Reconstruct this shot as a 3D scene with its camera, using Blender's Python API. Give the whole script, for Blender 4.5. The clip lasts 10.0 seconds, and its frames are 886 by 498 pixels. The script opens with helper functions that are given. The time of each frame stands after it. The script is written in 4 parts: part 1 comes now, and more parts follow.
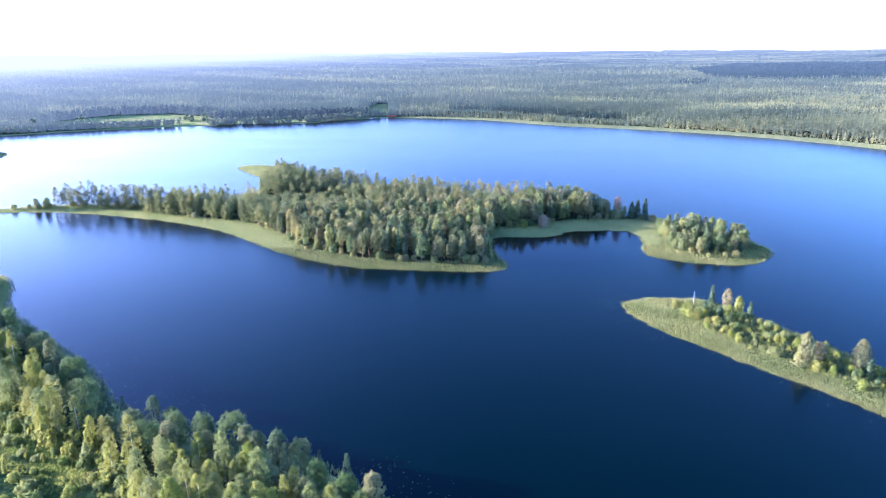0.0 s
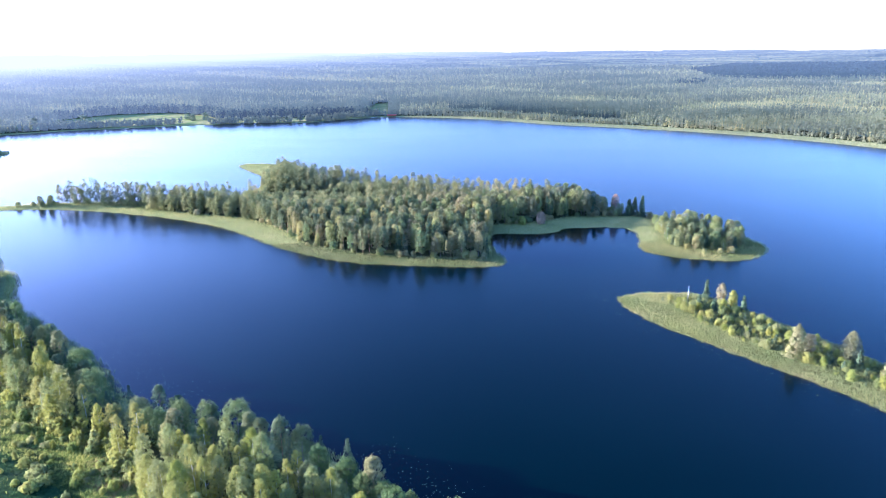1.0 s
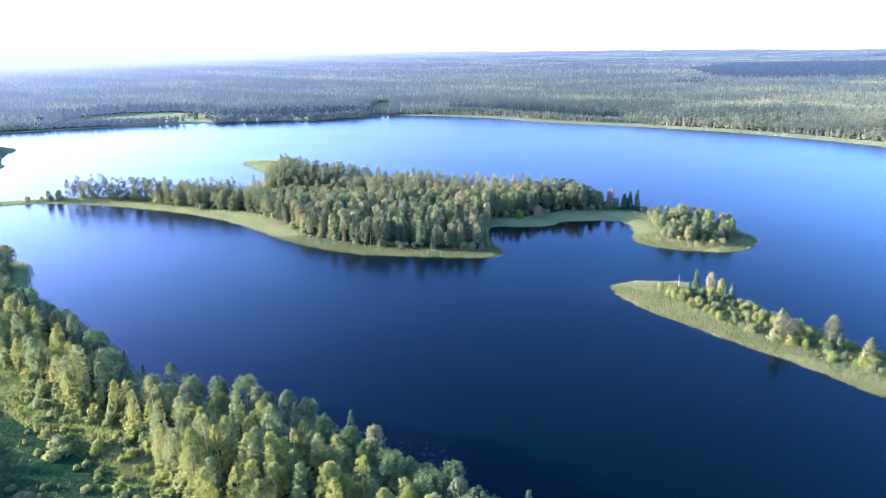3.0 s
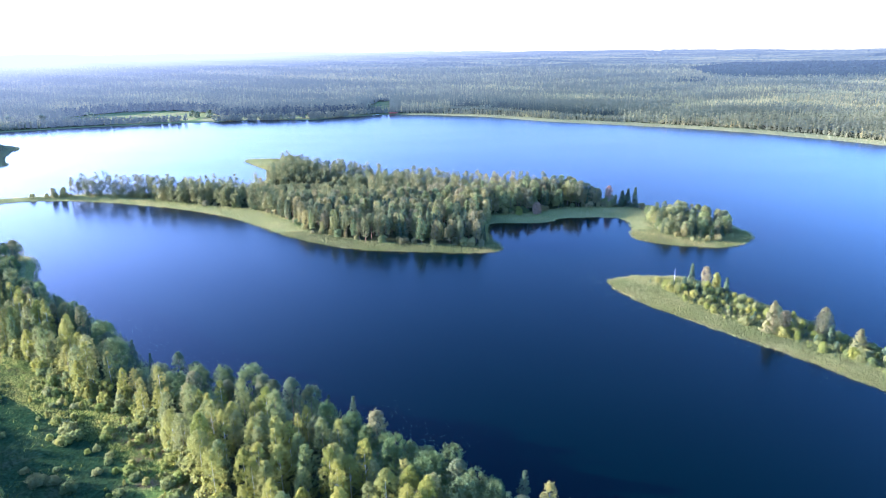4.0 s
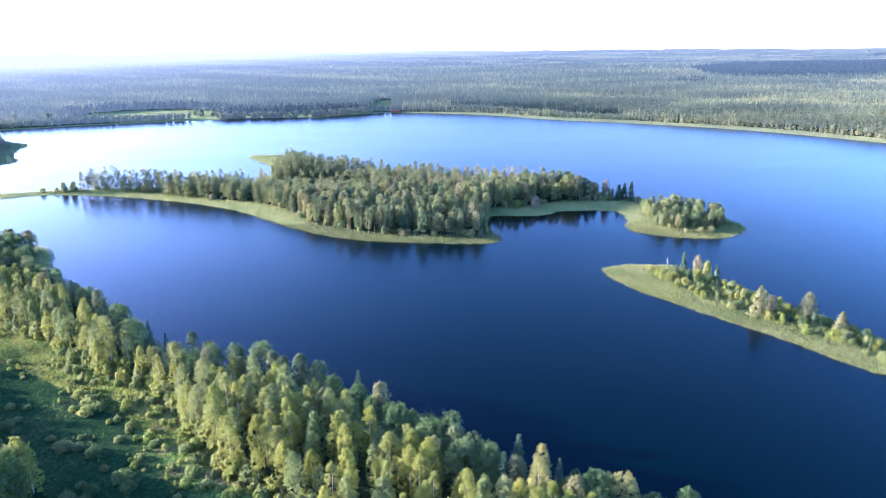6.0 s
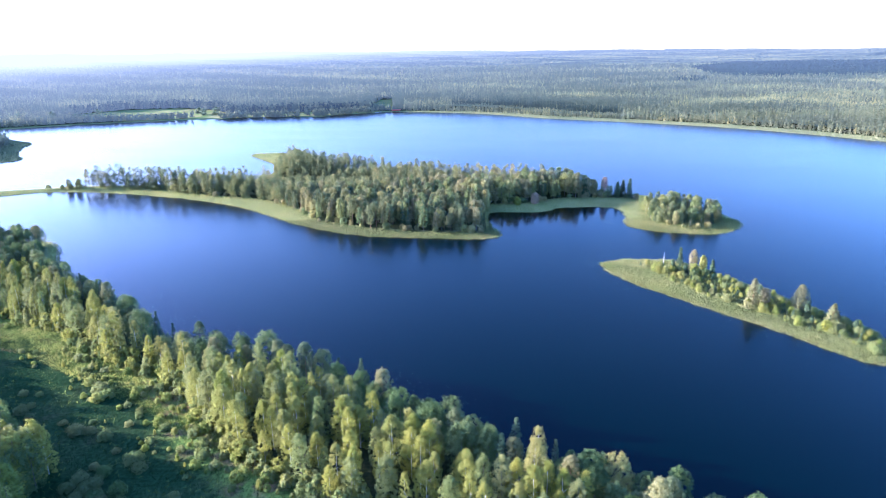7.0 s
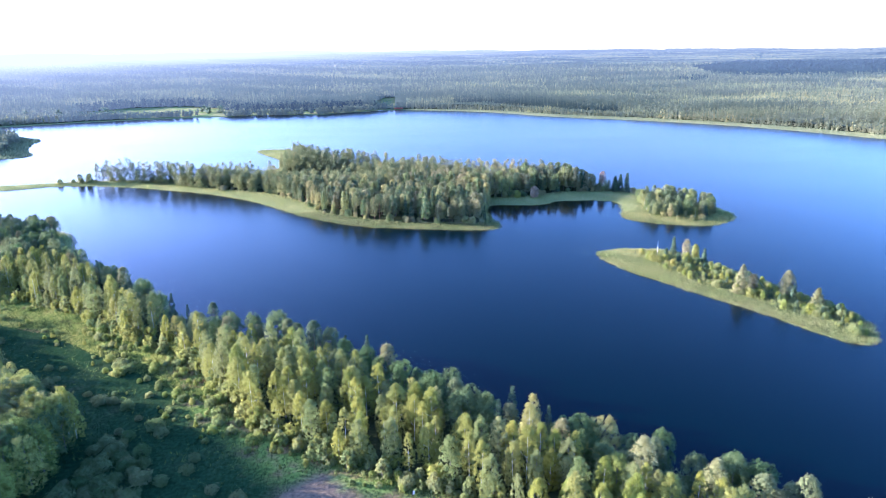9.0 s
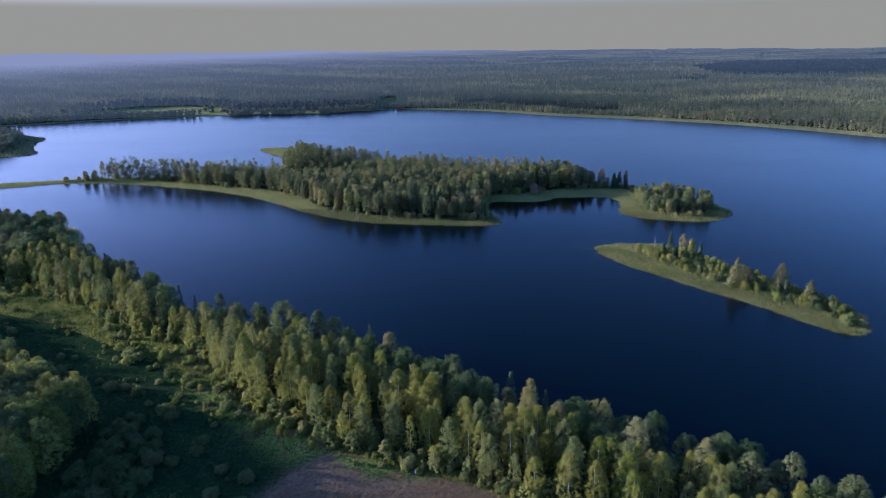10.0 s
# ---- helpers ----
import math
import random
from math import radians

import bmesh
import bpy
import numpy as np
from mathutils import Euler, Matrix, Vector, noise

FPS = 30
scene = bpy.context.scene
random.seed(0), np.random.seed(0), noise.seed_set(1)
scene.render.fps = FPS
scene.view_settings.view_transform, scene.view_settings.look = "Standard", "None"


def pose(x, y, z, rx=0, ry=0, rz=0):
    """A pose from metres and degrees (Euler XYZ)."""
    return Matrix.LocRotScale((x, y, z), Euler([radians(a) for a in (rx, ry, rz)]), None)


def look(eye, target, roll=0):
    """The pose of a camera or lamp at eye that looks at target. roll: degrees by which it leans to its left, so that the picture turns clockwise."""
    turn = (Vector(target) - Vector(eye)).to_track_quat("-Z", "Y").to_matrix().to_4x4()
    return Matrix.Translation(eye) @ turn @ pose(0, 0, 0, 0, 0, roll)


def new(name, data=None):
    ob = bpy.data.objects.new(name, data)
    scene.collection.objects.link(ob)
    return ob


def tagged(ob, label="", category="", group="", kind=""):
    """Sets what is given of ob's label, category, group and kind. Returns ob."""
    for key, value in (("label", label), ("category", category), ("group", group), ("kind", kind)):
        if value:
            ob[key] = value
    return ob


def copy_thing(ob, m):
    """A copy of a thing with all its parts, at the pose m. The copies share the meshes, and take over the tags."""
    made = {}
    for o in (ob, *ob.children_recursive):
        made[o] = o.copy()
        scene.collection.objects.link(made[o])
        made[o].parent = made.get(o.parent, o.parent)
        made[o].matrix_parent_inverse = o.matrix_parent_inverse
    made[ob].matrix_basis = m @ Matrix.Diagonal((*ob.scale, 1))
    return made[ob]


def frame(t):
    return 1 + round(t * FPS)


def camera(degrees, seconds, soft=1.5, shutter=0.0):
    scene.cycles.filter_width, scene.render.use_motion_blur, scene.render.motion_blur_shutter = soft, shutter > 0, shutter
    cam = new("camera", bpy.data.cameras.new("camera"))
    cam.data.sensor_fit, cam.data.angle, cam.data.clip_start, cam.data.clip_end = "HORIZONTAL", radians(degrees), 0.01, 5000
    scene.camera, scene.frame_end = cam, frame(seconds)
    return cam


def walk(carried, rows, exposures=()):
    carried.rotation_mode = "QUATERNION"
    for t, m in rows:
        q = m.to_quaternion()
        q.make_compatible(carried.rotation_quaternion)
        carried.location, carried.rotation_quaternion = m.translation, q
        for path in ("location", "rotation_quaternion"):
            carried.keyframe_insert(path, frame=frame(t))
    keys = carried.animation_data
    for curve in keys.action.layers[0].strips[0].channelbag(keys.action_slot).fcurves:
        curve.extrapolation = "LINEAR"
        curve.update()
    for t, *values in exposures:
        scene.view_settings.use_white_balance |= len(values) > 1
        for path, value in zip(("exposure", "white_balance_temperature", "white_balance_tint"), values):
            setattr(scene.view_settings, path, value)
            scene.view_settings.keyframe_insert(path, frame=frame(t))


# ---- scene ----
cam = camera(68.0, 10.0, soft=0.5)
# a drone that backs away over the shore and sinks a little
PATH = [
    (0, (0.00, 0.00, 120.00), (0.000, 95.643, 90.803), -0.48),
    (1, (0.59, -6.00, 119.36), (0.560, 89.637, 90.156), -0.48),
    (2, (1.06, -12.19, 118.66), (0.984, 83.444, 89.441), -0.48),
    (3, (1.43, -18.56, 117.89), (1.290, 77.071, 88.668), -0.48),
    (4, (1.72, -25.10, 117.08), (1.498, 70.529, 87.845), -0.48),
    (5, (1.95, -31.81, 116.22), (1.627, 63.823, 86.983), -0.48),
    (6, (2.13, -38.66, 115.34), (1.697, 56.964, 86.090), -0.48),
    (7, (2.30, -45.67, 114.43), (1.728, 49.958, 85.177), -0.48),
    (8, (2.46, -52.81, 113.51), (1.738, 42.815, 84.251), -0.48),
    (9, (2.63, -60.08, 112.59), (1.747, 35.541, 83.324), -0.48),
    (10, (2.85, -67.47, 111.67), (1.775, 28.146, 82.403), -0.48),
]
FADE = [(0, 0.0), (9.0, 0.0), (9.2, -0.12), (9.5, -0.65), (9.8, -1.45), (10.0, -1.9)]
EXPOSURE = 3.02
walk(cam, [(t, look(eye, target, roll)) for t, eye, target, roll in PATH],
     [(t, EXPOSURE + s, 4600, 36) for t, s in FADE])

# ---- light: a low evening sun from the left, clear sky ----
SUN_TO = Vector((-0.985, 0.172, 0.0)).normalized()
SUN_UP = radians(11.0)
world = bpy.data.worlds.new("world")
scene.world = world
world.use_nodes = True
wn, wl = world.node_tree.nodes, world.node_tree.links
sky = wn.new("ShaderNodeTexSky")
sky.sky_type = "NISHITA"
sky.sun_disc = False
sky.sun_elevation = SUN_UP
sky.sun_rotation = math.atan2(SUN_TO.x, SUN_TO.y)
sky.air_density, sky.dust_density, sky.ozone_density = 1.0, 0.5, 3.2
wn["Background"].inputs["Strength"].default_value = 0.082
# evening haze: the sky is brighter and paler towards the horizon, all the way round
way = wn.new("ShaderNodeTexCoord")
height = wn.new("ShaderNodeSeparateXYZ")
wl.new(way.outputs["Generated"], height.inputs[0])
low = wn.new("ShaderNodeMapRange")
low.interpolation_type = "SMOOTHSTEP"
for key, value in (("From Min", 0.0), ("From Max", 0.34), ("To Min", 1.0), ("To Max", 0.0)):
    low.inputs[key].default_value = value
wl.new(height.outputs["Z"], low.inputs["Value"])
haze = wn.new("ShaderNodeMix")
haze.data_type, haze.blend_type = "RGBA", "MULTIPLY"
haze.inputs[7].default_value = (2.35, 2.05, 2.05, 1.0)
wl.new(low.outputs["Result"], haze.inputs[0])
wl.new(sky.outputs["Color"], haze.inputs[6])
# and towards the sun, where the haze scatters its light forward
toward = wn.new("ShaderNodeVectorMath")
toward.operation = "DOT_PRODUCT"
toward.inputs[1].default_value = SUN_TO * math.cos(SUN_UP) + Vector((0, 0, math.sin(SUN_UP)))
wl.new(way.outputs["Generated"], toward.inputs[0])
near_sun = wn.new("ShaderNodeMapRange")
near_sun.interpolation_type = "SMOOTHSTEP"
for key, value in (("From Min", 0.1), ("From Max", 1.0), ("To Min", 0.0), ("To Max", 1.0)):
    near_sun.inputs[key].default_value = value
wl.new(toward.outputs["Value"], near_sun.inputs["Value"])
glow = wn.new("ShaderNodeMix")
glow.data_type, glow.blend_type = "RGBA", "MULTIPLY"
glow.inputs[7].default_value = (2.9, 2.3, 2.05, 1.0)
wl.new(near_sun.outputs["Result"], glow.inputs[0])
wl.new(haze.outputs[2], glow.inputs[6])
# a fainter brightening opposite the sun
far_sun = wn.new("ShaderNodeMapRange")
far_sun.interpolation_type = "SMOOTHSTEP"
for key, value in (("From Min", -0.05), ("From Max", -0.75), ("To Min", 0.0), ("To Max", 1.0)):
    far_sun.inputs[key].default_value = value
wl.new(toward.outputs["Value"], far_sun.inputs["Value"])
back = wn.new("ShaderNodeMix")
back.data_type, back.blend_type = "RGBA", "MULTIPLY"
back.inputs[7].default_value = (1.4, 1.55, 1.6, 1.0)
wl.new(far_sun.outputs["Result"], back.inputs[0])
wl.new(glow.outputs[2], back.inputs[6])
# the last degrees over the horizon lie behind an even pale haze
rim_low = wn.new("ShaderNodeMapRange")
rim_low.interpolation_type = "SMOOTHSTEP"
for key, value in (("From Min", 0.05), ("From Max", 0.13), ("To Min", 1.0), ("To Max", 0.0)):
    rim_low.inputs[key].default_value = value
wl.new(height.outputs["Z"], rim_low.inputs["Value"])
pale = wn.new("ShaderNodeMix")
pale.data_type = "RGBA"
pale.inputs[7].default_value = (1.96, 1.72, 0.89, 1.0)
wl.new(rim_low.outputs["Result"], pale.inputs[0])
wl.new(back.outputs[2], pale.inputs[6])
wl.new(pale.outputs[2], wn["Background"].inputs["Color"])
sun_data = bpy.data.lights.new("sun", "SUN")
sun_data.energy, sun_data.angle, sun_data.color = 5.0, radians(0.53), (1.0, 0.81, 0.53)
sun = new("sun", sun_data)
sun.matrix_world = look((0, 0, 0), -(SUN_TO * math.cos(SUN_UP) + Vector((0, 0, math.sin(SUN_UP)))))

rng = np.random.default_rng(7)


# ---- materials ----
def nodes_of(name):
    m = bpy.data.materials.new(name)
    m.use_nodes = True
    n, l = m.node_tree.nodes, m.node_tree.links
    return m, n, l, n["Principled BSDF"]


def ramp(n, stops):
    r = n.new("ShaderNodeValToRGB")
    e = r.color_ramp.elements
    while len(e) < len(stops):
        e.new(0.5)
    for k, (p, col) in zip(e, stops):
        k.position, k.color = p, (*col, 1)
    return r


def noise_tex(n, l, scale, detail=4.0, coords="Object", stretch=None):
    co = n.new("ShaderNodeTexCoord")
    t = n.new("ShaderNodeTexNoise")
    t.inputs["Scale"].default_value, t.inputs["Detail"].default_value = scale, detail
    if stretch:
        mp = n.new("ShaderNodeMapping")
        mp.inputs["Scale"].default_value = stretch
        l.new(co.outputs[coords], mp.inputs["Vector"])
        l.new(mp.outputs["Vector"], t.inputs["Vector"])
    else:
        l.new(co.outputs[coords], t.inputs["Vector"])
    return t


def mixed(n, l, fac, a, b, mode="MIX"):
    x = n.new("ShaderNodeMix")
    x.data_type, x.blend_type = "RGBA", mode
    for sock, v in ((x.inputs[0], fac), (x.inputs[6], a), (x.inputs[7], b)):
        if isinstance(v, (int, float)):
            sock.default_value = v
        elif isinstance(v, tuple):
            sock.default_value = (*v, 1)
        else:
            l.new(v, sock)
    return x.outputs[2]


def leaf_material(name, stops, through_light=0.5, spread=0.11, per_island=True):
    """Foliage: colour by tree, lighter and darker by spray of leaves, some light shining through."""
    m, n, l, p = nodes_of(name)
    info = n.new("ShaderNodeObjectInfo")
    r = ramp(n, stops)
    l.new(info.outputs["Random"], r.inputs["Fac"])
    geo = n.new("ShaderNodeNewGeometry")
    mr = n.new("ShaderNodeMapRange")
    mr.inputs["To Min"].default_value, mr.inputs["To Max"].default_value = 1 - spread, 1 + spread
    l.new(geo.outputs["Random Per Island"], mr.inputs["Value"])
    vm = n.new("ShaderNodeVectorMath")
    vm.operation = "SCALE"
    l.new(r.outputs["Color"], vm.inputs[0])
    l.new(mr.outputs["Result"], vm.inputs["Scale"])
    l.new(vm.outputs["Vector"], p.inputs["Base Color"])
    p.inputs["Roughness"].default_value = 0.65
    p.inputs["Specular IOR Level"].default_value = 0.05
    tr = n.new("ShaderNodeBsdfTranslucent")
    l.new(vm.outputs["Vector"], tr.inputs["Color"])
    ms = n.new("ShaderNodeMixShader")
    ms.inputs[0].default_value = through_light
    l.new(p.outputs[0], ms.inputs[1])
    l.new(tr.outputs[0], ms.inputs[2])
    l.new(ms.outputs[0], n["Material Output"].inputs["Surface"])
    return m


def wood_leaf_material(name, stops, through_light=0.45):
    """Foliage of joined woods: colour by tree (one value kept on its faces) and by broad stands."""
    m, n, l, p = nodes_of(name)
    at = n.new("ShaderNodeAttribute")
    at.attribute_name = "tint"
    r = ramp(n, stops)
    l.new(at.outputs["Fac"], r.inputs["Fac"])
    st = noise_tex(n, l, 0.006, 3.0)
    g = ramp(n, [(0.35, (0.75, 0.8, 0.85)), (0.65, (1.2, 1.15, 1.0))])
    l.new(st.outputs["Fac"], g.inputs["Fac"])
    col = mixed(n, l, 1.0, r.outputs["Color"], g.outputs["Color"], "MULTIPLY")
    l.new(col, p.inputs["Base Color"])
    p.inputs["Roughness"].default_value = 0.75
    p.inputs["Specular IOR Level"].default_value = 0.03
    tr = n.new("ShaderNodeBsdfTranslucent")
    l.new(col, tr.inputs["Color"])
    ms = n.new("ShaderNodeMixShader")
    ms.inputs[0].default_value = through_light
    l.new(p.outputs[0], ms.inputs[1])
    l.new(tr.outputs[0], ms.inputs[2])
    l.new(ms.outputs[0], n["Material Output"].inputs["Surface"])
    return m


def rough_material(name, stops, scale, rough=0.9, bump=0.3, stretch=None, detail=6.0):
    m, n, l, p = nodes_of(name)
    t = noise_tex(n, l, scale, detail, stretch=stretch)
    r = ramp(n, stops)
    l.new(t.outputs["Fac"], r.inputs["Fac"])
    l.new(r.outputs["Color"], p.inputs["Base Color"])
    p.inputs["Roughness"].default_value = rough
    p.inputs["Specular IOR Level"].default_value = 0.16
    b = n.new("ShaderNodeBump")
    b.inputs["Strength"].default_value = bump
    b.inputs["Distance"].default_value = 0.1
    l.new(t.outputs["Fac"], b.inputs["Height"])
    l.new(b.outputs["Normal"], p.inputs["Normal"])
    return m


def ground_material():
    """Forest floor, meadow, reed bed, sand and far fields, mixed by the cover kept on the sheet."""
    m, n, l, p = nodes_of("ground_cover")

    def cover(name):
        a = n.new("ShaderNodeAttribute")
        a.attribute_name = name
        return a.outputs["Fac"]

    fine = noise_tex(n, l, 0.9, 8.0)
    broad = noise_tex(n, l, 0.05, 5.0)
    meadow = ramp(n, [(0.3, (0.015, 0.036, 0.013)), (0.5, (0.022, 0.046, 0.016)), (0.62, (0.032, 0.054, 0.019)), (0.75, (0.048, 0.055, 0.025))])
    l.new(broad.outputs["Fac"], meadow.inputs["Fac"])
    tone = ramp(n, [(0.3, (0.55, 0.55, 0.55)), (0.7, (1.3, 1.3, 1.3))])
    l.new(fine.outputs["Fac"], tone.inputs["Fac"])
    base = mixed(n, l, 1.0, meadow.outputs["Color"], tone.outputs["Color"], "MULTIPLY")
    # dry grass strip, brightened against the dark meadow to paint in sunlight
    lit_dry = ramp(n, [(0.3, (0.12, 0.19, 0.03)), (0.5, (0.2, 0.25, 0.045)), (0.58, (0.24, 0.19, 0.06)), (0.68, (0.25, 0.16, 0.075))])
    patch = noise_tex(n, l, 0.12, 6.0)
    l.new(patch.outputs["Fac"], lit_dry.inputs["Fac"])
    lit_dry_col = mixed(n, l, 1.0, lit_dry.outputs["Color"], tone.outputs["Color"], "MULTIPLY")
    base = mixed(n, l, cover("lit_dry"), base, lit_dry_col)
    floor = ramp(n, [(0.3, (0.02, 0.03, 0.012)), (0.7, (0.05, 0.055, 0.022))])
    l.new(fine.outputs["Fac"], floor.inputs["Fac"])
    reed = ramp(n, [(0.3, (0.12, 0.14, 0.05)), (0.7, (0.22, 0.225, 0.085))])
    l.new(fine.outputs["Fac"], reed.inputs["Fac"])
    sand = ramp(n, [(0.3, (0.08, 0.062, 0.04)), (0.7, (0.16, 0.12, 0.07))])
    l.new(fine.outputs["Fac"], sand.inputs["Fac"])
    field = ramp(n, [(0.35, (0.11, 0.16, 0.045)), (0.6, (0.21, 0.2, 0.085))])
    l.new(broad.outputs["Fac"], field.inputs["Fac"])
    col = mixed(n, l, cover("wood"), base, floor.outputs["Color"])
    col = mixed(n, l, cover("field"), col, field.outputs["Color"])
    col = mixed(n, l, cover("reed"), col, reed.outputs["Color"])
    col = mixed(n, l, cover("sand"), col, sand.outputs["Color"])
    l.new(col, p.inputs["Base Color"])
    p.inputs["Roughness"].default_value = 1.0
    p.inputs["Specular IOR Level"].default_value = 0.0
    b = n.new("ShaderNodeBump")
    b.inputs["Strength"].default_value, b.inputs["Distance"].default_value = 0.6, 0.4
    l.new(fine.outputs["Fac"], b.inputs["Height"])
    l.new(b.outputs["Normal"], p.inputs["Normal"])
    return m


def water_material():
    m, n, l, p = nodes_of("lake_water")
    broad = noise_tex(n, l, 0.006, 3.0, stretch=(1.0, 2.5, 1.0))
    col = ramp(n, [(0.3, (0.0001, 0.0032, 0.0034)), (0.7, (0.0002, 0.004, 0.0042))])
    l.new(broad.outputs["Fac"], col.inputs["Fac"])
    l.new(col.outputs["Color"], p.inputs["Base Color"])
    p.inputs["IOR"].default_value = 1.333
    p.inputs["Specular IOR Level"].default_value = 0.12
    p.inputs["Specular Tint"].default_value = (0.0, 0.5, 1.0, 1.0)
    rr = ramp(n, [(0.3, (0.2, 0.2, 0.2)), (0.7, (0.22, 0.22, 0.22))])
    l.new(broad.outputs["Fac"], rr.inputs["Fac"])
    # the sheltered bay of the island lies still
    place = n.new("ShaderNodeTexCoord")
    away = n.new("ShaderNodeVectorMath")
    away.operation = "DISTANCE"
    away.inputs[1].default_value = (72, 398, 0)
    l.new(place.outputs["Object"], away.inputs[0])
    still = n.new("ShaderNodeMapRange")
    still.interpolation_type = "SMOOTHSTEP"
    still.inputs["From Min"].default_value, still.inputs["From Max"].default_value = 25, 80
    l.new(away.outputs["Value"], still.inputs["Value"])
    l.new(mixed(n, l, still.outputs["Result"], (0.06, 0.06, 0.06), rr.outputs["Color"]), p.inputs["Roughness"])
    wave = noise_tex(n, l, 1.6, 4.0, stretch=(0.7, 1.3, 1.0))
    b = n.new("ShaderNodeBump")
    b.inputs["Strength"].default_value, b.inputs["Distance"].default_value = 0.24, 0.08
    l.new(wave.outputs["Fac"], b.inputs["Height"])
    l.new(b.outputs["Normal"], p.inputs["Normal"])
    return m


BIRCH_LEAF = leaf_material("birch_leaves", [(0.0, (0.202, 0.233, 0.0382)), (0.35, (0.2807, 0.281, 0.0481)), (0.7, (0.2348, 0.25, 0.0543)), (1.0, (0.2785, 0.272, 0.066))])
ALDER_LEAF = leaf_material("alder_leaves", [(0.0, (0.0843, 0.133, 0.0396)), (0.5, (0.1221, 0.1615, 0.0546)), (1.0, (0.159, 0.1805, 0.0683))])
PINE_LEAF = leaf_material("pine_needles", [(0.0, (0.0779, 0.1127, 0.0522)), (0.5, (0.1391, 0.1617, 0.0617)), (1.0, (0.2226, 0.2058, 0.076))], 0.35)
SPRUCE_LEAF = leaf_material("spruce_needles", [(0.0, (0.05, 0.085, 0.04)), (1.0, (0.085, 0.12, 0.055))], 0.25)
ISLAND_LEAF = leaf_material("mixed_wood_leaves", [(0.0, (0.1069, 0.1499, 0.0574)), (0.25, (0.2031, 0.2299, 0.0732)), (0.55, (0.2887, 0.2699, 0.0889)), (0.8, (0.2352, 0.2149, 0.0941)), (1.0, (0.139, 0.1699, 0.0732))], 0.4)
RUSSET_LEAF = leaf_material("russet_leaves", [(0.0, (0.2952, 0.2, 0.128)), (1.0, (0.3116, 0.23, 0.136))], 0.3)
ASPEN_LEAF = leaf_material("aspen_leaves", [(0.0, (0.1507, 0.19, 0.0536)), (0.5, (0.2013, 0.23, 0.0675)), (1.0, (0.2519, 0.26, 0.0857))])
PALE_LEAF = leaf_material("pale_leaves", [(0.0, (0.24, 0.22, 0.1)), (1.0, (0.27, 0.24, 0.12))])
DRY_LEAF = leaf_material("drying_needles", [(0.0, (0.16, 0.165, 0.06)), (1.0, (0.195, 0.185, 0.075))], 0.25)
SHRUB_LEAF = leaf_material("shrub_leaves", [(0.0, (0.1827, 0.228, 0.0432)), (0.5, (0.2457, 0.276, 0.056)), (1.0, (0.3003, 0.306, 0.0728))])
FAR_LEAF = wood_leaf_material("far_wood_leaves", [(0.0, (0.139, 0.1587, 0.0922)), (0.5, (0.209, 0.2137, 0.1138)), (0.8, (0.265, 0.2603, 0.1138)), (1.0, (0.327, 0.2974, 0.1138))])
ISLAND_BACK = wood_leaf_material("island_back_leaves", [(0.0, (0.1049, 0.1349, 0.0574)), (0.5, (0.1784, 0.1899, 0.0732)), (1.0, (0.2624, 0.2299, 0.0889))])
CANOPY_LEAF = wood_leaf_material("far_canopy", [(0.0, (0.101, 0.138, 0.0988)), (1.0, (0.203, 0.232, 0.138))], 0.4)
REED_LEAF = wood_leaf_material("reed_blades", [(0.0, (0.1625, 0.1955, 0.055)), (0.5, (0.2562, 0.2702, 0.0825)), (1.0, (0.4125, 0.3565, 0.143))], 0.35)
# low stops darkened for the shaded meadow, high stops brightened for the sunlit strip
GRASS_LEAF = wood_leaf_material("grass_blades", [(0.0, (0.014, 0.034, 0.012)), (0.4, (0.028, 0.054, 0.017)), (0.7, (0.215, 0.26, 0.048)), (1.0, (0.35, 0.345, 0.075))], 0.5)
ISLE_LEAF = leaf_material("isle_leaves", [(0.0, (0.12, 0.16, 0.055)), (0.4, (0.19, 0.22, 0.065)), (0.75, (0.23, 0.235, 0.075)), (1.0, (0.17, 0.2, 0.075))], 0.4)
FIELD_LEAF = leaf_material("field_tree_leaves", [(0.0, (0.1, 0.135, 0.085)), (1.0, (0.13, 0.165, 0.1))], 0.35)
MARSH_LEAF = wood_leaf_material("marsh_sedge", [(0.0, (0.15, 0.17, 0.085)), (0.5, (0.2, 0.21, 0.11)), (1.0, (0.26, 0.25, 0.14))], 0.3)
RUST_GRASS = wood_leaf_material("rust_grass", [(0.0, (0.12, 0.085, 0.035)), (0.5, (0.24, 0.15, 0.07)), (1.0, (0.28, 0.22, 0.09))], 0.3)
BIRCH_BARK = rough_material("birch_bark", [(0.38, (0.08, 0.07, 0.06)), (0.5, (0.62, 0.6, 0.55)), (0.7, (0.72, 0.7, 0.66))], 3.0, stretch=(1, 1, 4))
PINE_BARK = rough_material("pine_bark", [(0.3, (0.12, 0.075, 0.05)), (0.7, (0.3, 0.17, 0.1))], 4.0, stretch=(3, 3, 0.6))
GREY_BARK = rough_material("grey_bark", [(0.3, (0.09, 0.08, 0.065)), (0.7, (0.22, 0.19, 0.16))], 4.0, stretch=(3, 3, 0.6))
BLEACHED = rough_material("bleached_wood", [(0.3, (0.42, 0.4, 0.36)), (0.7, (0.62, 0.6, 0.55))], 5.0, stretch=(3, 3, 0.5))
GROUND = ground_material()
WATER = water_material()


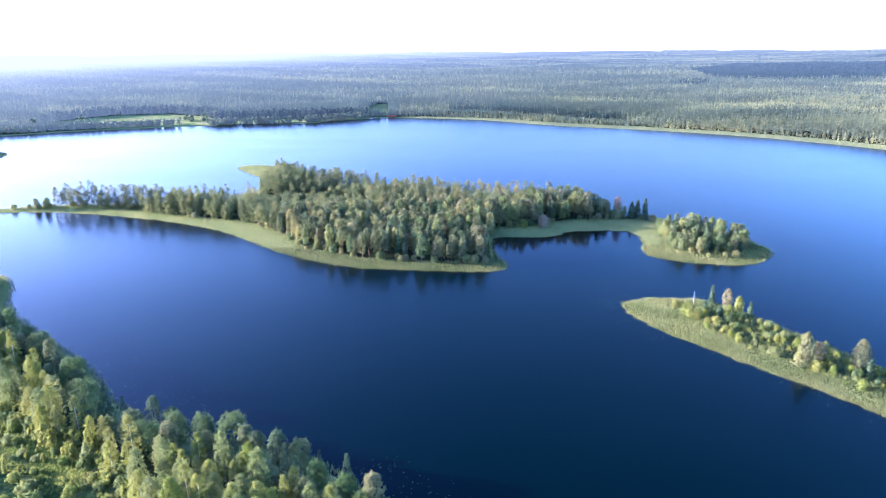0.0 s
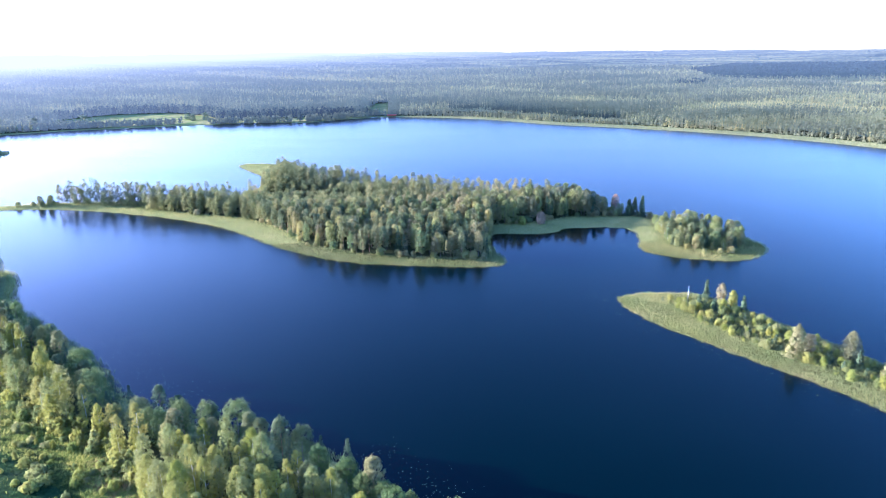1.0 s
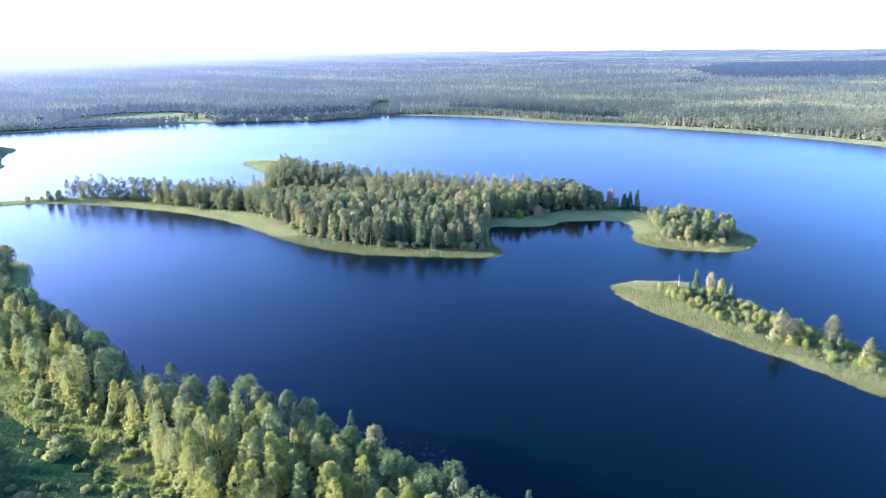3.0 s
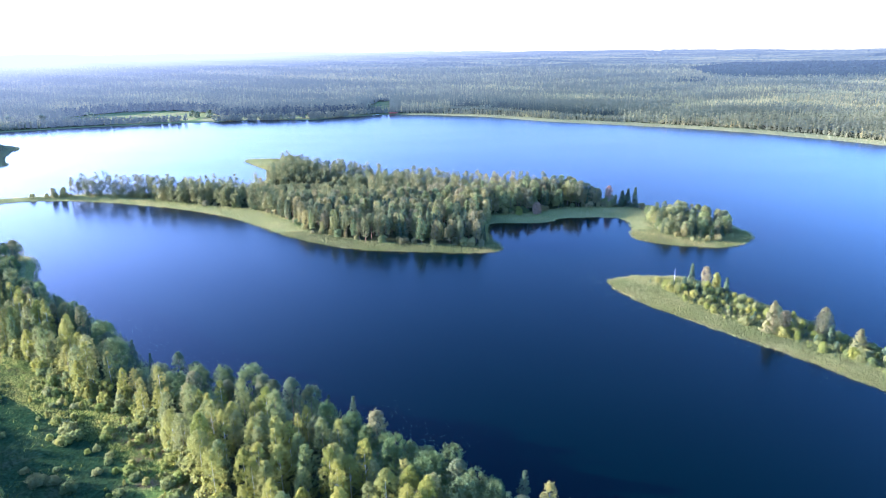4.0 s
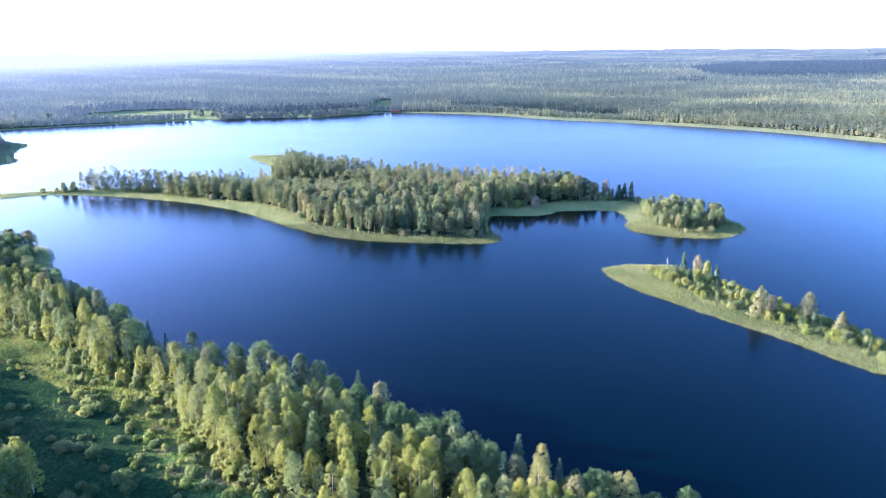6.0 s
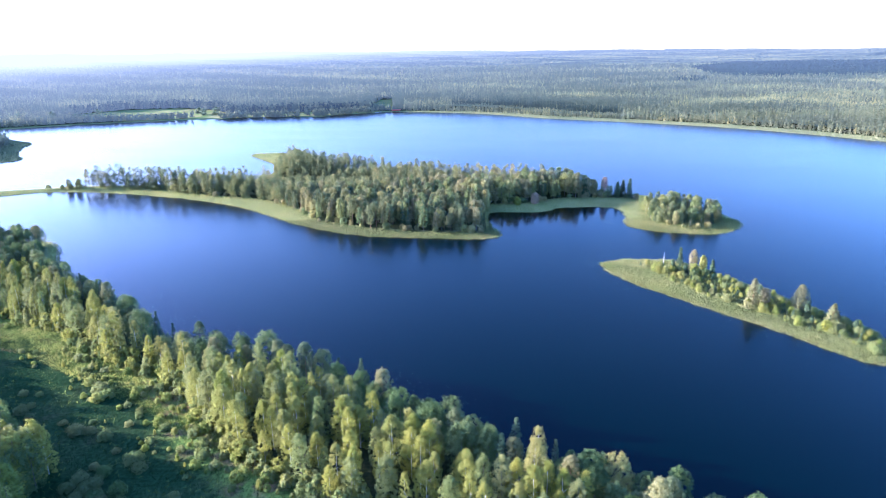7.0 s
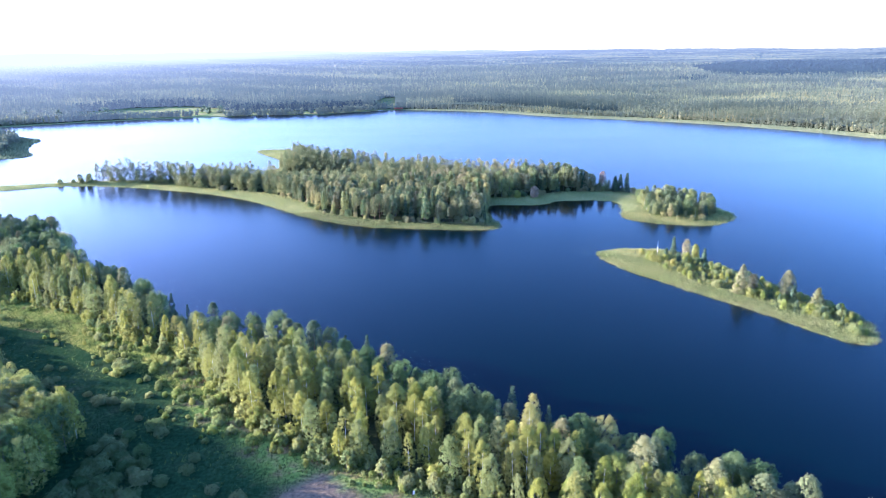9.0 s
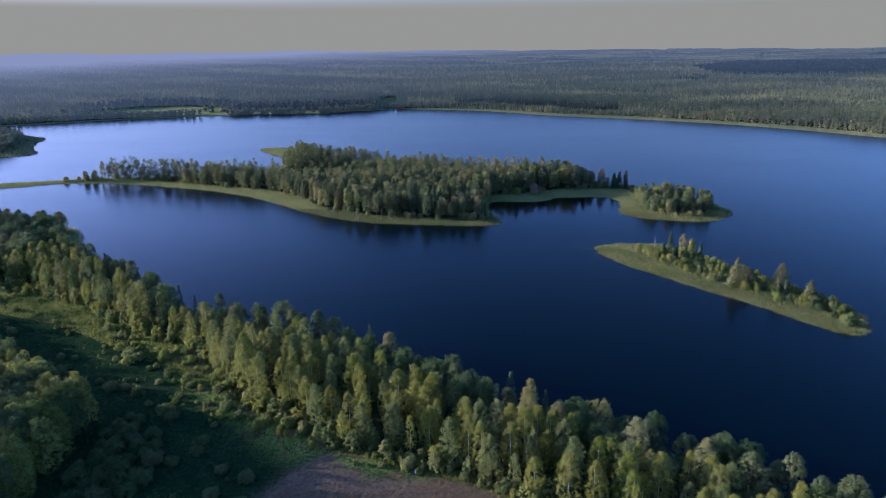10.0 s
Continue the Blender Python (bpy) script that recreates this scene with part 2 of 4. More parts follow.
# ---- mesh helpers ----
def mesh_of(name, verts, faces, material, smooth=False, attrs=()):
    me = bpy.data.meshes.new(name)
    verts = np.asarray(verts, np.float32)
    faces = np.asarray(faces, np.int32)
    k = faces.shape[1]
    me.vertices.add(len(verts))
    me.vertices.foreach_set("co", verts.ravel())
    me.loops.add(faces.size)
    me.loops.foreach_set("vertex_index", faces.ravel())
    me.polygons.add(len(faces))
    me.polygons.foreach_set("loop_start", np.arange(len(faces), dtype=np.int32) * k)
    me.update(calc_edges=True)
    me.polygons.foreach_set("use_smooth", np.full(len(faces), smooth))
    for label, domain, values in attrs:
        a = me.attributes.new(label, "FLOAT", domain)
        a.data.foreach_set("value", np.asarray(values, np.float32))
    me.materials.append(material)
    return me


def part(name, bm, material, parent, label=""):
    """Links a bmesh or a mesh as one mesh object under a thing or a part."""
    if isinstance(bm, bmesh.types.BMesh):
        me = bpy.data.meshes.new(name)
        bm.to_mesh(me)
        bm.free()
        me.materials.append(material)
    else:
        me = bm
    ob = new(name, me)
    ob.parent = parent
    return tagged(ob, label)


def unit(v):
    return v / np.maximum(np.linalg.norm(v, axis=-1, keepdims=True), 1e-9)


def sprays(centres, outward, size, r, bias=0.7, aspect=0.7, hang=0.0):
    """Small leaf sprays as three-cornered leaves at the centres, facing more or less outward."""
    n = len(centres)
    nor = unit(1.35 * bias * outward + r.normal(0, 0.42, (n, 3)) + (0, 0, 0.15))
    a = r.normal(0, 1, (n, 3)) + (0, 0, hang)
    a = unit(a - (a * nor).sum(1, keepdims=True) * nor)
    b = np.cross(nor, a)
    s = (size * r.uniform(0.6, 1.3, (n, 1)))
    v = np.stack([centres - a * s - b * s * aspect * 0.6, centres + a * s - b * s * aspect * 0.6, centres + b * s * 1.5 * aspect + nor * s * 0.2], 1)
    return v.reshape(-1, 3), np.arange(3 * n).reshape(n, 3)


def tube(points, radii, sides=6):
    """A tapered tube along points, open below, closed at the tip."""
    v, f = [], []
    for k, (p, rad) in enumerate(zip(points, radii)):
        for s in range(sides):
            a = 2 * math.pi * s / sides
            v.append((p[0] + rad * math.cos(a), p[1] + rad * math.sin(a), p[2]))
    for k in range(len(points) - 1):
        for s in range(sides):
            t = (s + 1) % sides
            f.append((k * sides + s, k * sides + t, (k + 1) * sides + t, (k + 1) * sides + s))
    return v, f


def join_tubes(tubes):
    v, f = [], []
    for tv, tf in tubes:
        o = len(v)
        v += tv
        f += [tuple(i + o for i in q) for q in tf]
    return np.array(v), np.array(f)


# ---- plan of the shores ----
LAKE = [(-2000, 330), (-700, 395), (-420, 378), (-289, 352), (-249, 350), (-235, 338), (-224, 318), (-212, 297), (-180, 268), (-153, 247),
        (-134, 229), (-120, 209), (-101, 196), (-80, 186), (-60, 180), (-43, 176), (-30, 164), (-14, 148), (8, 130), (28, 116), (50, 104),
        (72, 92), (100, 66), (180, 10), (500, -120), (1100, -60), (1300, 420), (800, 590), (543, 759), (519, 799), (475, 856), (422, 915),
        (356, 965), (281, 1012), (198, 1054), (155, 1086), (110, 1130), (62, 1166)]
LAKE_FAR = [(-11, 1195), (-76, 1212), (-108, 1215), (-158, 1184), (-196, 1165), (-203, 1146), (-231, 1125), (-296, 1138), (-352, 1124),
            (-400, 1098), (-450, 1090), (-519, 1062), (-594, 1029), (-660, 985), (-720, 950), (-800, 900), (-2000, 860)]
ISLAND = [(-470, 455), (-374, 479), (-340, 502), (-288, 498), (-231, 480), (-176, 456), (-136, 425), (-97, 383), (-55, 357), (-10, 351),
          (30, 347), (39, 357), (32, 381), (30, 403), (34, 420), (60, 416), (75, 419), (85, 432), (118, 433), (129, 427),
          (130, 408), (121, 380), (128, 368), (153, 358), (176, 355), (193, 368), (203, 387), (194, 416), (162, 452), (124, 482),
          (66, 519), (16, 539), (-49, 574), (-109, 609), (-153, 655), (-172, 700), (-195, 713), (-221, 705), (-212, 681),
          (-173, 631), (-163, 596), (-168, 554), (-200, 524), (-302, 528), (-360, 512), (-470, 478)]
ISLAND_WOOD = [(-349, 506), (-302, 517), (-271, 513), (-242, 505), (-211, 488), (-182, 474), (-141, 459), (-123, 442), (-105, 422),
               (-87, 393), (-49, 372), (-18, 365), (24, 361), (30, 376), (29, 403), (35, 437), (67, 445), (96, 458), (149, 460),
               (119, 480), (65, 511), (16, 531), (-48, 565), (-108, 600), (-147, 642), (-165, 660), (-159, 606), (-157, 546), (-194, 514), (-298, 522)]
ISLE_WOOD = [(150, 446), (139, 402), (144, 380), (158, 372), (178, 374), (193, 392), (191, 410), (177, 430)]
PENINSULA = [(85, 295), (92, 275), (102, 258), (122, 232), (142, 206), (156, 183), (167, 174), (176, 183), (182, 204), (174, 221),
             (159, 251), (145, 279), (131, 301), (119, 305), (95, 305)]
PENINSULA_SHRUB = [(106, 296), (116, 265), (128, 242), (150, 212), (163, 195), (168, 180), (179, 194), (177, 208), (165, 233), (149, 260), (137, 284), (129, 295)]
WEST_SPIT = [(-2000, 980), (-643, 889), (-589, 843), (-541, 815), (-530, 799), (-524, 768), (-505, 728), (-486, 700), (-466, 680), (-473, 656), (-500, 650), (-2000, 560)]
MEADOW_EDGE = [(-420, 250), (-211, 231), (-168, 214), (-136, 188), (-106, 172), (-79, 145), (-61, 123), (-39, 104), (-15, 94), (8, 84), (60, 52), (160, -40)]


def smooth_outline(points, rounds=2):
    p = np.array(points, float)
    for _ in range(rounds):
        q = np.roll(p, -1, 0)
        p = np.stack([0.75 * p + 0.25 * q, 0.25 * p + 0.75 * q], 1).reshape(-1, 2)
    return p


def inside(poly, xy):
    x, y = xy[:, 0], xy[:, 1]
    hit = np.zeros(len(xy), bool)
    for (x0, y0), (x1, y1) in zip(poly, np.roll(poly, -1, 0)):
        if y0 != y1:
            hit ^= ((y0 > y) != (y1 > y)) & (x < (x1 - x0) * (y - y0) / (y1 - y0) + x0)
    return hit


def depth_in(poly, xy):
    """Distance to the outline, positive inside."""
    best = np.full(len(xy), 1e12)
    for a, b in zip(poly, np.roll(poly, -1, 0)):
        d = b - a
        s = np.clip(((xy - a) @ d) / max(d @ d, 1e-9), 0, 1)
        best = np.minimum(best, ((xy - a - s[:, None] * d) ** 2).sum(1))
    return np.where(inside(poly, xy), 1, -1) * np.sqrt(best)


P_LAKE = smooth_outline(LAKE + LAKE_FAR)
P_ISLAND, P_PEN, P_WEST = (smooth_outline(p) for p in (ISLAND, PENINSULA, WEST_SPIT))
P_IWOOD, P_ISLEWOOD, P_PSHRUB = (np.array(p, float) for p in (ISLAND_WOOD, ISLE_WOOD, PENINSULA_SHRUB))


def wobble(xy, scale, seed=0.0):
    """Smooth cheap noise, about -1 to 1."""
    x, y = xy[:, 0] / scale + seed, xy[:, 1] / scale - seed * 1.7
    return (np.sin(x * 1.3 + 2.1 * np.sin(y * 0.9)) + np.sin(y * 1.7 + 1.8 * np.sin(x * 1.1 + 1.3)) + np.sin((x + y) * 2.3 + seed)) / 3


def land_depth(xy):
    """Metres from the waterline, positive on land."""
    xy = np.asarray(xy, float)
    d = np.maximum.reduce([-depth_in(P_LAKE, xy), depth_in(P_ISLAND, xy), depth_in(P_PEN, xy), depth_in(P_WEST, xy)])
    return d + 0.9 * wobble(xy, 4.0) + 0.6 * wobble(xy, 1.7, 3.0)


def far_rise(xy):
    r = np.hypot(xy[:, 0], xy[:, 1] + 30)
    s = np.clip((r - 1500) / 3350, 0, 1.1)
    return 80 * s ** 1.25 - 60 * np.clip((r - 4930) / 60, 0, 1)


def ground_height(xy, depth=None):
    xy = np.asarray(xy, float)
    d = land_depth(xy) if depth is None else depth
    z = np.where(d > 0, np.minimum(d * 0.06, 1.0) + np.clip((d - 10) / 20, 0, 1) * 0.35 * wobble(xy, 14.0), np.maximum(d * 0.2, -3.0))
    mound = 1.0 * np.exp(-(((xy[:, 0] + 31) / 10) ** 2 + ((xy[:, 1] - 82) / 8) ** 2))
    return z + far_rise(xy) + mound


def grown(first, step, last, ratio):
    out = [first]
    while abs(out[-1]) < abs(last):
        out.append(out[-1] + step)
        step *= ratio
    return out


# ---- ground: one sheet to the horizon ----
gx = np.array(sorted(set(np.arange(-560, 481, 4.0)) | set(grown(480, 4, 5200, 1.09)) | set(grown(-560, -4, 5200, 1.09))))
gy = np.array(sorted(set(np.arange(-100, 721, 4.0)) | set(np.arange(720, 1301, 8.0)) | set(grown(1300, 8, 5200, 1.08)) | set(grown(-100, -4, 700, 1.15))))
GX, GY = np.meshgrid(gx, gy)
gxy = np.stack([GX.ravel(), GY.ravel()], 1)
gd = land_depth(gxy)
gz = ground_height(gxy, gd)
nx, ny = len(gx), len(gy)
ii = np.arange(nx * ny).reshape(ny, nx)
gf = np.stack([ii[:-1, :-1], ii[:-1, 1:], ii[1:, 1:], ii[1:, :-1]], -1).reshape(-1, 4)


FIELDS = [np.array(p, float) for p in (
    [(-640, 1100), (-570, 1085), (-519, 1058), (-450, 1086), (-400, 1095), (-385, 1120), (-398, 1190), (-440, 1255), (-540, 1325), (-640, 1290), (-690, 1200)],
    [(-148, 1250), (-100, 1245), (-106, 1340), (-122, 1520), (-150, 1500)],
    [(-400, 1095), (-350, 1120), (-290, 1135), (-205, 1148), (-150, 1190), (-120, 1225), (-140, 1232), (-220, 1222), (-300, 1200), (-400, 1180)])]
P_SAND = smooth_outline([(-50, 70), (-42, 84), (-35, 94), (-30, 94), (-23, 86), (-16, 82), (-4, 85), (8, 82), (20, 75), (24, 60), (-40, 50)])
P_MEADOW = np.array(MEADOW_EDGE + [(160, -120), (-420, -120)], float)


def soft(d, w):
    return np.clip(d / w + 0.5, 0, 1)


def reed_width(xy):
    return 9 + 5 * wobble(xy, 30.0, 1.0)


far_side = gxy[:, 1] > 740
wood = np.maximum.reduce([soft(depth_in(P_IWOOD, gxy), 6), soft(depth_in(P_ISLEWOOD, gxy), 4), soft(-depth_in(P_MEADOW, gxy), 8) * (gxy[:, 1] < 400), 1.0 * far_side])
field = np.maximum.reduce([soft(depth_in(f, gxy), 10) for f in FIELDS])
on_pen = depth_in(P_PEN, gxy) > -4
on_isl = (depth_in(P_ISLAND, gxy) > -4)
reed = np.where(on_pen | on_isl, soft(gd + 3, 3) * (1 - np.minimum(wood, 1)), soft(np.where(far_side, 14 + 20 * np.clip((gxy[:, 0] + 100) / 300, 0, 1), reed_width(gxy)) - gd, 4) * soft(gd + 3, 3))
# dry strip along the meadow's edge, with sunlight painted into its colour
lit_dry = soft(9 + 6 * wobble(gxy, 17.0) - depth_in(P_MEADOW, gxy), 14) * soft(depth_in(P_MEADOW, gxy) + 3, 4) * (gxy[:, 1] < 300)
sand = soft(depth_in(P_SAND, gxy) + 1.5 * wobble(gxy, 5.0), 4)
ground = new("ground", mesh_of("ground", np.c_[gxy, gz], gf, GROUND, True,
             [(n, "POINT", v) for n, v in (("wood", wood), ("field", field), ("reed", reed), ("sand", sand), ("lit_dry", lit_dry))]))
tagged(ground, "meadow, forest floor, reed-bed soil and far fields round the lake", "ground", kind="structure")

# ---- water ----
wv = [(-2600, -300, 0), (2600, -300, 0), (2600, 1300, 0), (-2600, 1300, 0)]
water = new("water", mesh_of("water", wv, [(0, 1, 2, 3)], WATER))
tagged(water, "calm deep blue lake water with faint ripples", "lake", kind="structure")


# ---- trees ----
def crown_clusters(kind, h, rad, low, count, r):
    """Centres of leaf clusters inside a crown of that kind, with their way outward and their size."""
    u = r.uniform(0, 1, count)
    ang = r.uniform(0, 2 * math.pi, count) + np.arange(count) * 2.4
    if kind == "birch":
        z = low + (h - low) * u
        env = 1.65 * rad * (1 - u) ** 0.62 * (u + 0.1) ** 0.36 * 0.92
    elif kind == "pine":
        u = u ** 0.6
        z = low + (h - low) * u
        env = rad * np.sqrt(np.clip(1 - (np.abs(u - 0.5) / 0.52) ** 2.4, 0.02, 1))
    elif kind == "spruce":
        u = u ** 1.35
        z = low + (h - low) * u
        env = rad * (1 - u) ** 0.85 + 0.15
    else:
        z = low + (h - low) * u
        env = rad * np.sqrt(np.clip(1 - (np.abs(u - 0.42) / 0.6) ** 2.2, 0.03, 1))
    mid = np.array([0, 0, low + 0.4 * (h - low)])
    ragged = 1 + 0.25 * np.sin(3 * ang + r.uniform(0, 6)) + 0.15 * np.sin(5 * ang + z)
    if kind == "spruce":
        q = env * ragged * r.uniform(0.4, 1.0, count) ** 0.5
        c = np.stack([q * np.cos(ang), q * np.sin(ang), z], 1)
        return c, unit((c - mid) * (1, 1, 0.4) + (0, 0, 0.3))
    # boughs, each a lobe of its own, hang about the stem
    k = max(9, count // 7)
    q = 0.66 * (env * ragged * r.uniform(0.5, 1.1, count))[:k]
    bough = np.stack([q * np.cos(ang[:k]), q * np.sin(ang[:k]), z[:k]], 1)
    size = rad * r.uniform(0.36, 0.58, k) * (0.28 + 0.72 * np.clip(env[:k] / rad, 0, 1))
    mine = np.arange(count) % k
    way = unit(r.normal(0, 1, (count, 3)))
    tall = {"birch": 1.5, "pine": 0.75}.get(kind, 1.0)
    c = bough[mine] + way * size[mine][:, None] * r.uniform(0.55, 1.0, (count, 1)) * (1, 1, tall)
    c[:, 2] = np.clip(c[:, 2], low * 0.6, h)
    out = unit(way + 0.7 * unit((c - mid) * (1, 1, 0.5)))
    coat = r.uniform(0, 1, count) < 0.6
    q = env * (1 + 0.4 * (ragged - 1)) * r.uniform(0.55, 1.0, count) ** 0.5
    even = np.stack([q * np.cos(ang), q * np.sin(ang), z], 1)
    c[coat], out[coat] = even[coat], unit((even - mid) * (1, 1, 0.5))[coat]
    return c, out


def make_tree(name, kind, h, rad, low, clusters, leaves, leaf, spread, leaf_mat, bark, seed, trunk_r=0.14, limbs=5):
    r = np.random.default_rng(seed)
    c, out = crown_clusters(kind, h - spread * 0.5, rad, low, clusters, r)
    cc = np.repeat(c, leaves, 0) + r.normal(0, 1, (clusters * leaves, 3)) * spread * (0.55, 0.55, 0.5 if kind != "spruce" else 0.28)
    oo = np.repeat(out, leaves, 0)
    v, f = sprays(cc, oo, leaf, r, hang=2.0 if kind == "birch" else 0.0)
    v[:, 2] = np.maximum(v[:, 2], 0.05)
    empty = new(name)
    lean = r.normal(0, 0.012, 2) * h
    pts = [(lean[0] * k * k, lean[1] * k * k, (h * 0.94) * k - 0.4 * (k == 0)) for k in np.linspace(0, 1, 6)]
    tubes = [tube(pts, [trunk_r * (1.25 if k == 0 else 1 - 0.17 * k) for k in range(6)], 6)]
    for k in range(limbs):
        s = 0.3 + 0.6 * k / max(limbs, 1)
        a = k * 2.4 + seed
        z0 = low + (h - low) * (s - 0.25)
        L = rad * (0.85 - 0.4 * s)
        up = {"spruce": -0.05, "pine": 0.25}.get(kind, 0.9)
        tubes.append(tube([(0, 0, z0), (L * 0.5 * math.cos(a), L * 0.5 * math.sin(a), z0 + 0.4 * up * L), (L * math.cos(a), L * math.sin(a), z0 + up * L)],
                          [trunk_r * 0.4, trunk_r * 0.28, trunk_r * 0.1], 4))
    part("trunk", mesh_of("trunk", *join_tubes(tubes), bark, True), bark, empty)
    if clusters:
        part("crown", mesh_of("crown", v, f, leaf_mat), leaf_mat, empty)
    return empty


def scatter(polygon, spacing, r, jitter=0.42, keep=None):
    lo, hi = polygon.min(0), polygon.max(0)
    a = np.arange(lo[0], hi[0], spacing)
    b = np.arange(lo[1], hi[1], spacing * 0.87)
    X, Y = np.meshgrid(a, b)
    X = X + (np.arange(len(b)) % 2)[:, None] * spacing / 2
    xy = np.stack([X.ravel(), Y.ravel()], 1) + r.uniform(-jitter, jitter, (X.size, 2)) * spacing
    xy = xy[inside(polygon, xy)]
    return xy if keep is None else xy[keep(xy)]


def plant(protos, weights, xy, heights, r, group, labels=None):
    """Copies of the prototypes at the places, each turned and scaled; the prototypes themselves take the first places."""
    z = ground_height(xy)
    pick = r.choice(len(protos), len(xy), p=np.array(weights) / np.sum(weights))
    used = set()
    for k, (x, y) in enumerate(xy):
        i = int(pick[k])
        ob, own_h = protos[i]
        s = heights[k] / own_h
        w = s * r.uniform(0.85, 1.15)
        m = pose(x, y, z[k] - 0.05, 0, 0, r.uniform(0, 360)) @ Matrix.Diagonal((w, w, s, 1))
        if i in used:
            o = copy_thing(ob, Matrix())
        else:
            o = ob
            used.add(i)
        o.matrix_basis = m
        tagged(o, group=group)
    for i, (ob, _) in enumerate(protos):
        if i not in used:
            for o in (*ob.children_recursive, ob):
                bpy.data.objects.remove(o)


def joined_wood(name, label, kinds, xy, heights, tint, seed, clusters=22, leaves=9, leaf=0.7, material=None, hazy=False, rad=3.1):
    """Trees that nobody could count, as one object."""
    r = np.random.default_rng(seed)
    z = ground_height(xy)
    c, o, tt = [], [], []
    for (x, y), g in zip(xy, z):
        h = heights[len(c)] if len(heights) > 2 else r.uniform(*heights)
        cc, oo = crown_clusters(kinds[r.integers(len(kinds))], h, rad, 1.0, clusters, r)
        c.append(np.repeat(cc + (x, y, g), leaves, 0) + r.normal(0, 0.5, (clusters * leaves, 3)))
        o.append(np.repeat(oo, leaves, 0))
        tt.append(np.full(clusters * leaves, np.clip((tint[len(c) - 1] if np.ndim(tint) else tint) + r.normal(0, 0.17), 0, 1)))
    v, f = sprays(np.concatenate(c), np.concatenate(o), leaf, r)
    attrs = [("tint", "FACE", np.concatenate(tt))]
    # share of glow that paints haze over these trees
    if hazy:
        attrs.append(("haze_glow", "FACE", haze_glow_at(v[::3, 0], v[::3, 1])))
    me = mesh_of(name, v, f, material or FAR_LEAF, False, attrs)
    return tagged(new(name, me), label, "wood", kind="stuff")


def proto(label, category, h, *args):
    t = make_tree(*args[:2], h, *args[2:])
    return tagged(t, label, category), h


# the belt of birches, alders and a few conifers along the near shore
belt_poly = np.array(MEADOW_EDGE[1:-2] + [(60, 54), (95, 30), (112, 46), (90, 74), (66, 92), (50, 102), (28, 113), (8, 126), (-16, 144), (-32, 160), (-45, 172),
                     (-62, 176), (-82, 181), (-104, 191), (-124, 204), (-140, 226), (-160, 243), (-186, 262), (-217, 290), (-232, 320), (-246, 342), (-290, 344), (-300, 240)], float)
belt = scatter(belt_poly, 7.0, rng)
more = scatter(np.array([(28, 88), (60, 62), (95, 36), (108, 48), (88, 72), (64, 90), (46, 100), (30, 108)], float), 5.0, rng)
more = more[np.hypot(*(more[:, None] - belt[None]).transpose(2, 0, 1)).min(1) > 3.4]
belt = np.concatenate([belt, more])
room = np.array([(52, 85), (68, 78), (25, 102), (27, 111), (45.5, 99), (45.5, 84.5)], float)
belt = belt[np.hypot(*(belt[:, None] - room[None]).transpose(2, 0, 1)).min(1) > 4.6]
belt_depth = land_depth(belt)
BELT = [
    proto("tall yellow-green birch in the shore belt", "birch", 17, "birch_tree", "birch", 3.5, 0.7, 285, 26, 0.15, 0.44, BIRCH_LEAF, BIRCH_BARK, 11),
    proto("slender pale green birch in the shore belt", "birch", 17, "birch_tree", "birch", 2.9, 1.4, 224, 26, 0.145, 0.40, BIRCH_LEAF, BIRCH_BARK, 12),
    proto("broad light green birch with a full crown", "birch", 15, "birch_tree", "birch", 3.9, 0.8, 306, 26, 0.155, 0.49, BIRCH_LEAF, BIRCH_BARK, 13),
    proto("grey-green aspen with a long crown", "aspen", 16, "aspen_tree", "birch", 3.2, 1.0, 272, 26, 0.15, 0.44, ASPEN_LEAF, GREY_BARK, 17),
    proto("dark green alder at the water's edge", "alder", 13, "alder_tree", "round", 3.4, 1.0, 285, 20, 0.17, 0.49, ALDER_LEAF, GREY_BARK, 14),
    proto("blue-green pine among the birches", "pine", 16, "pine_tree", "pine", 2.6, 5.0, 238, 20, 0.175, 0.36, PINE_LEAF, PINE_BARK, 15),
    proto("narrow dark spruce among the birches", "spruce", 17, "spruce_tree", "spruce", 2.5, 0.8, 340, 14, 0.18, 0.27, SPRUCE_LEAF, GREY_BARK, 16),
]
edge = (belt_depth < 17) | (belt[:, 0] < -218)
bh = rng.uniform(11.5, 17.5, len(belt)) + 1.5 * wobble(belt, 22.0, 5.0)
plant(BELT[:4], (3, 3, 3, 4), belt[~edge], bh[~edge], rng, "trees of the shore belt")
FADED_LEAF = leaf_material("fading_leaves", [(0.0, (0.26, 0.265, 0.095)), (1.0, (0.285, 0.275, 0.11))])
OLIVE_LEAF = leaf_material("olive_leaves", [(0.0, (0.27, 0.26, 0.07)), (1.0, (0.32, 0.29, 0.08))])


def single(label, category, name, kind, x, y, h, rad, low, clusters, leaves, leaf, spread, mat, bark, seed, **more):
    """One tree that stands out by itself."""
    t = make_tree(name, kind, h, rad, low, clusters, leaves, leaf, spread, mat, bark, seed, **more)
    t.matrix_basis = pose(x, y, float(ground_height(np.array([[x, y]]))[0]) - 0.05, 0, 0, seed * 37)
    return tagged(t, label, category)


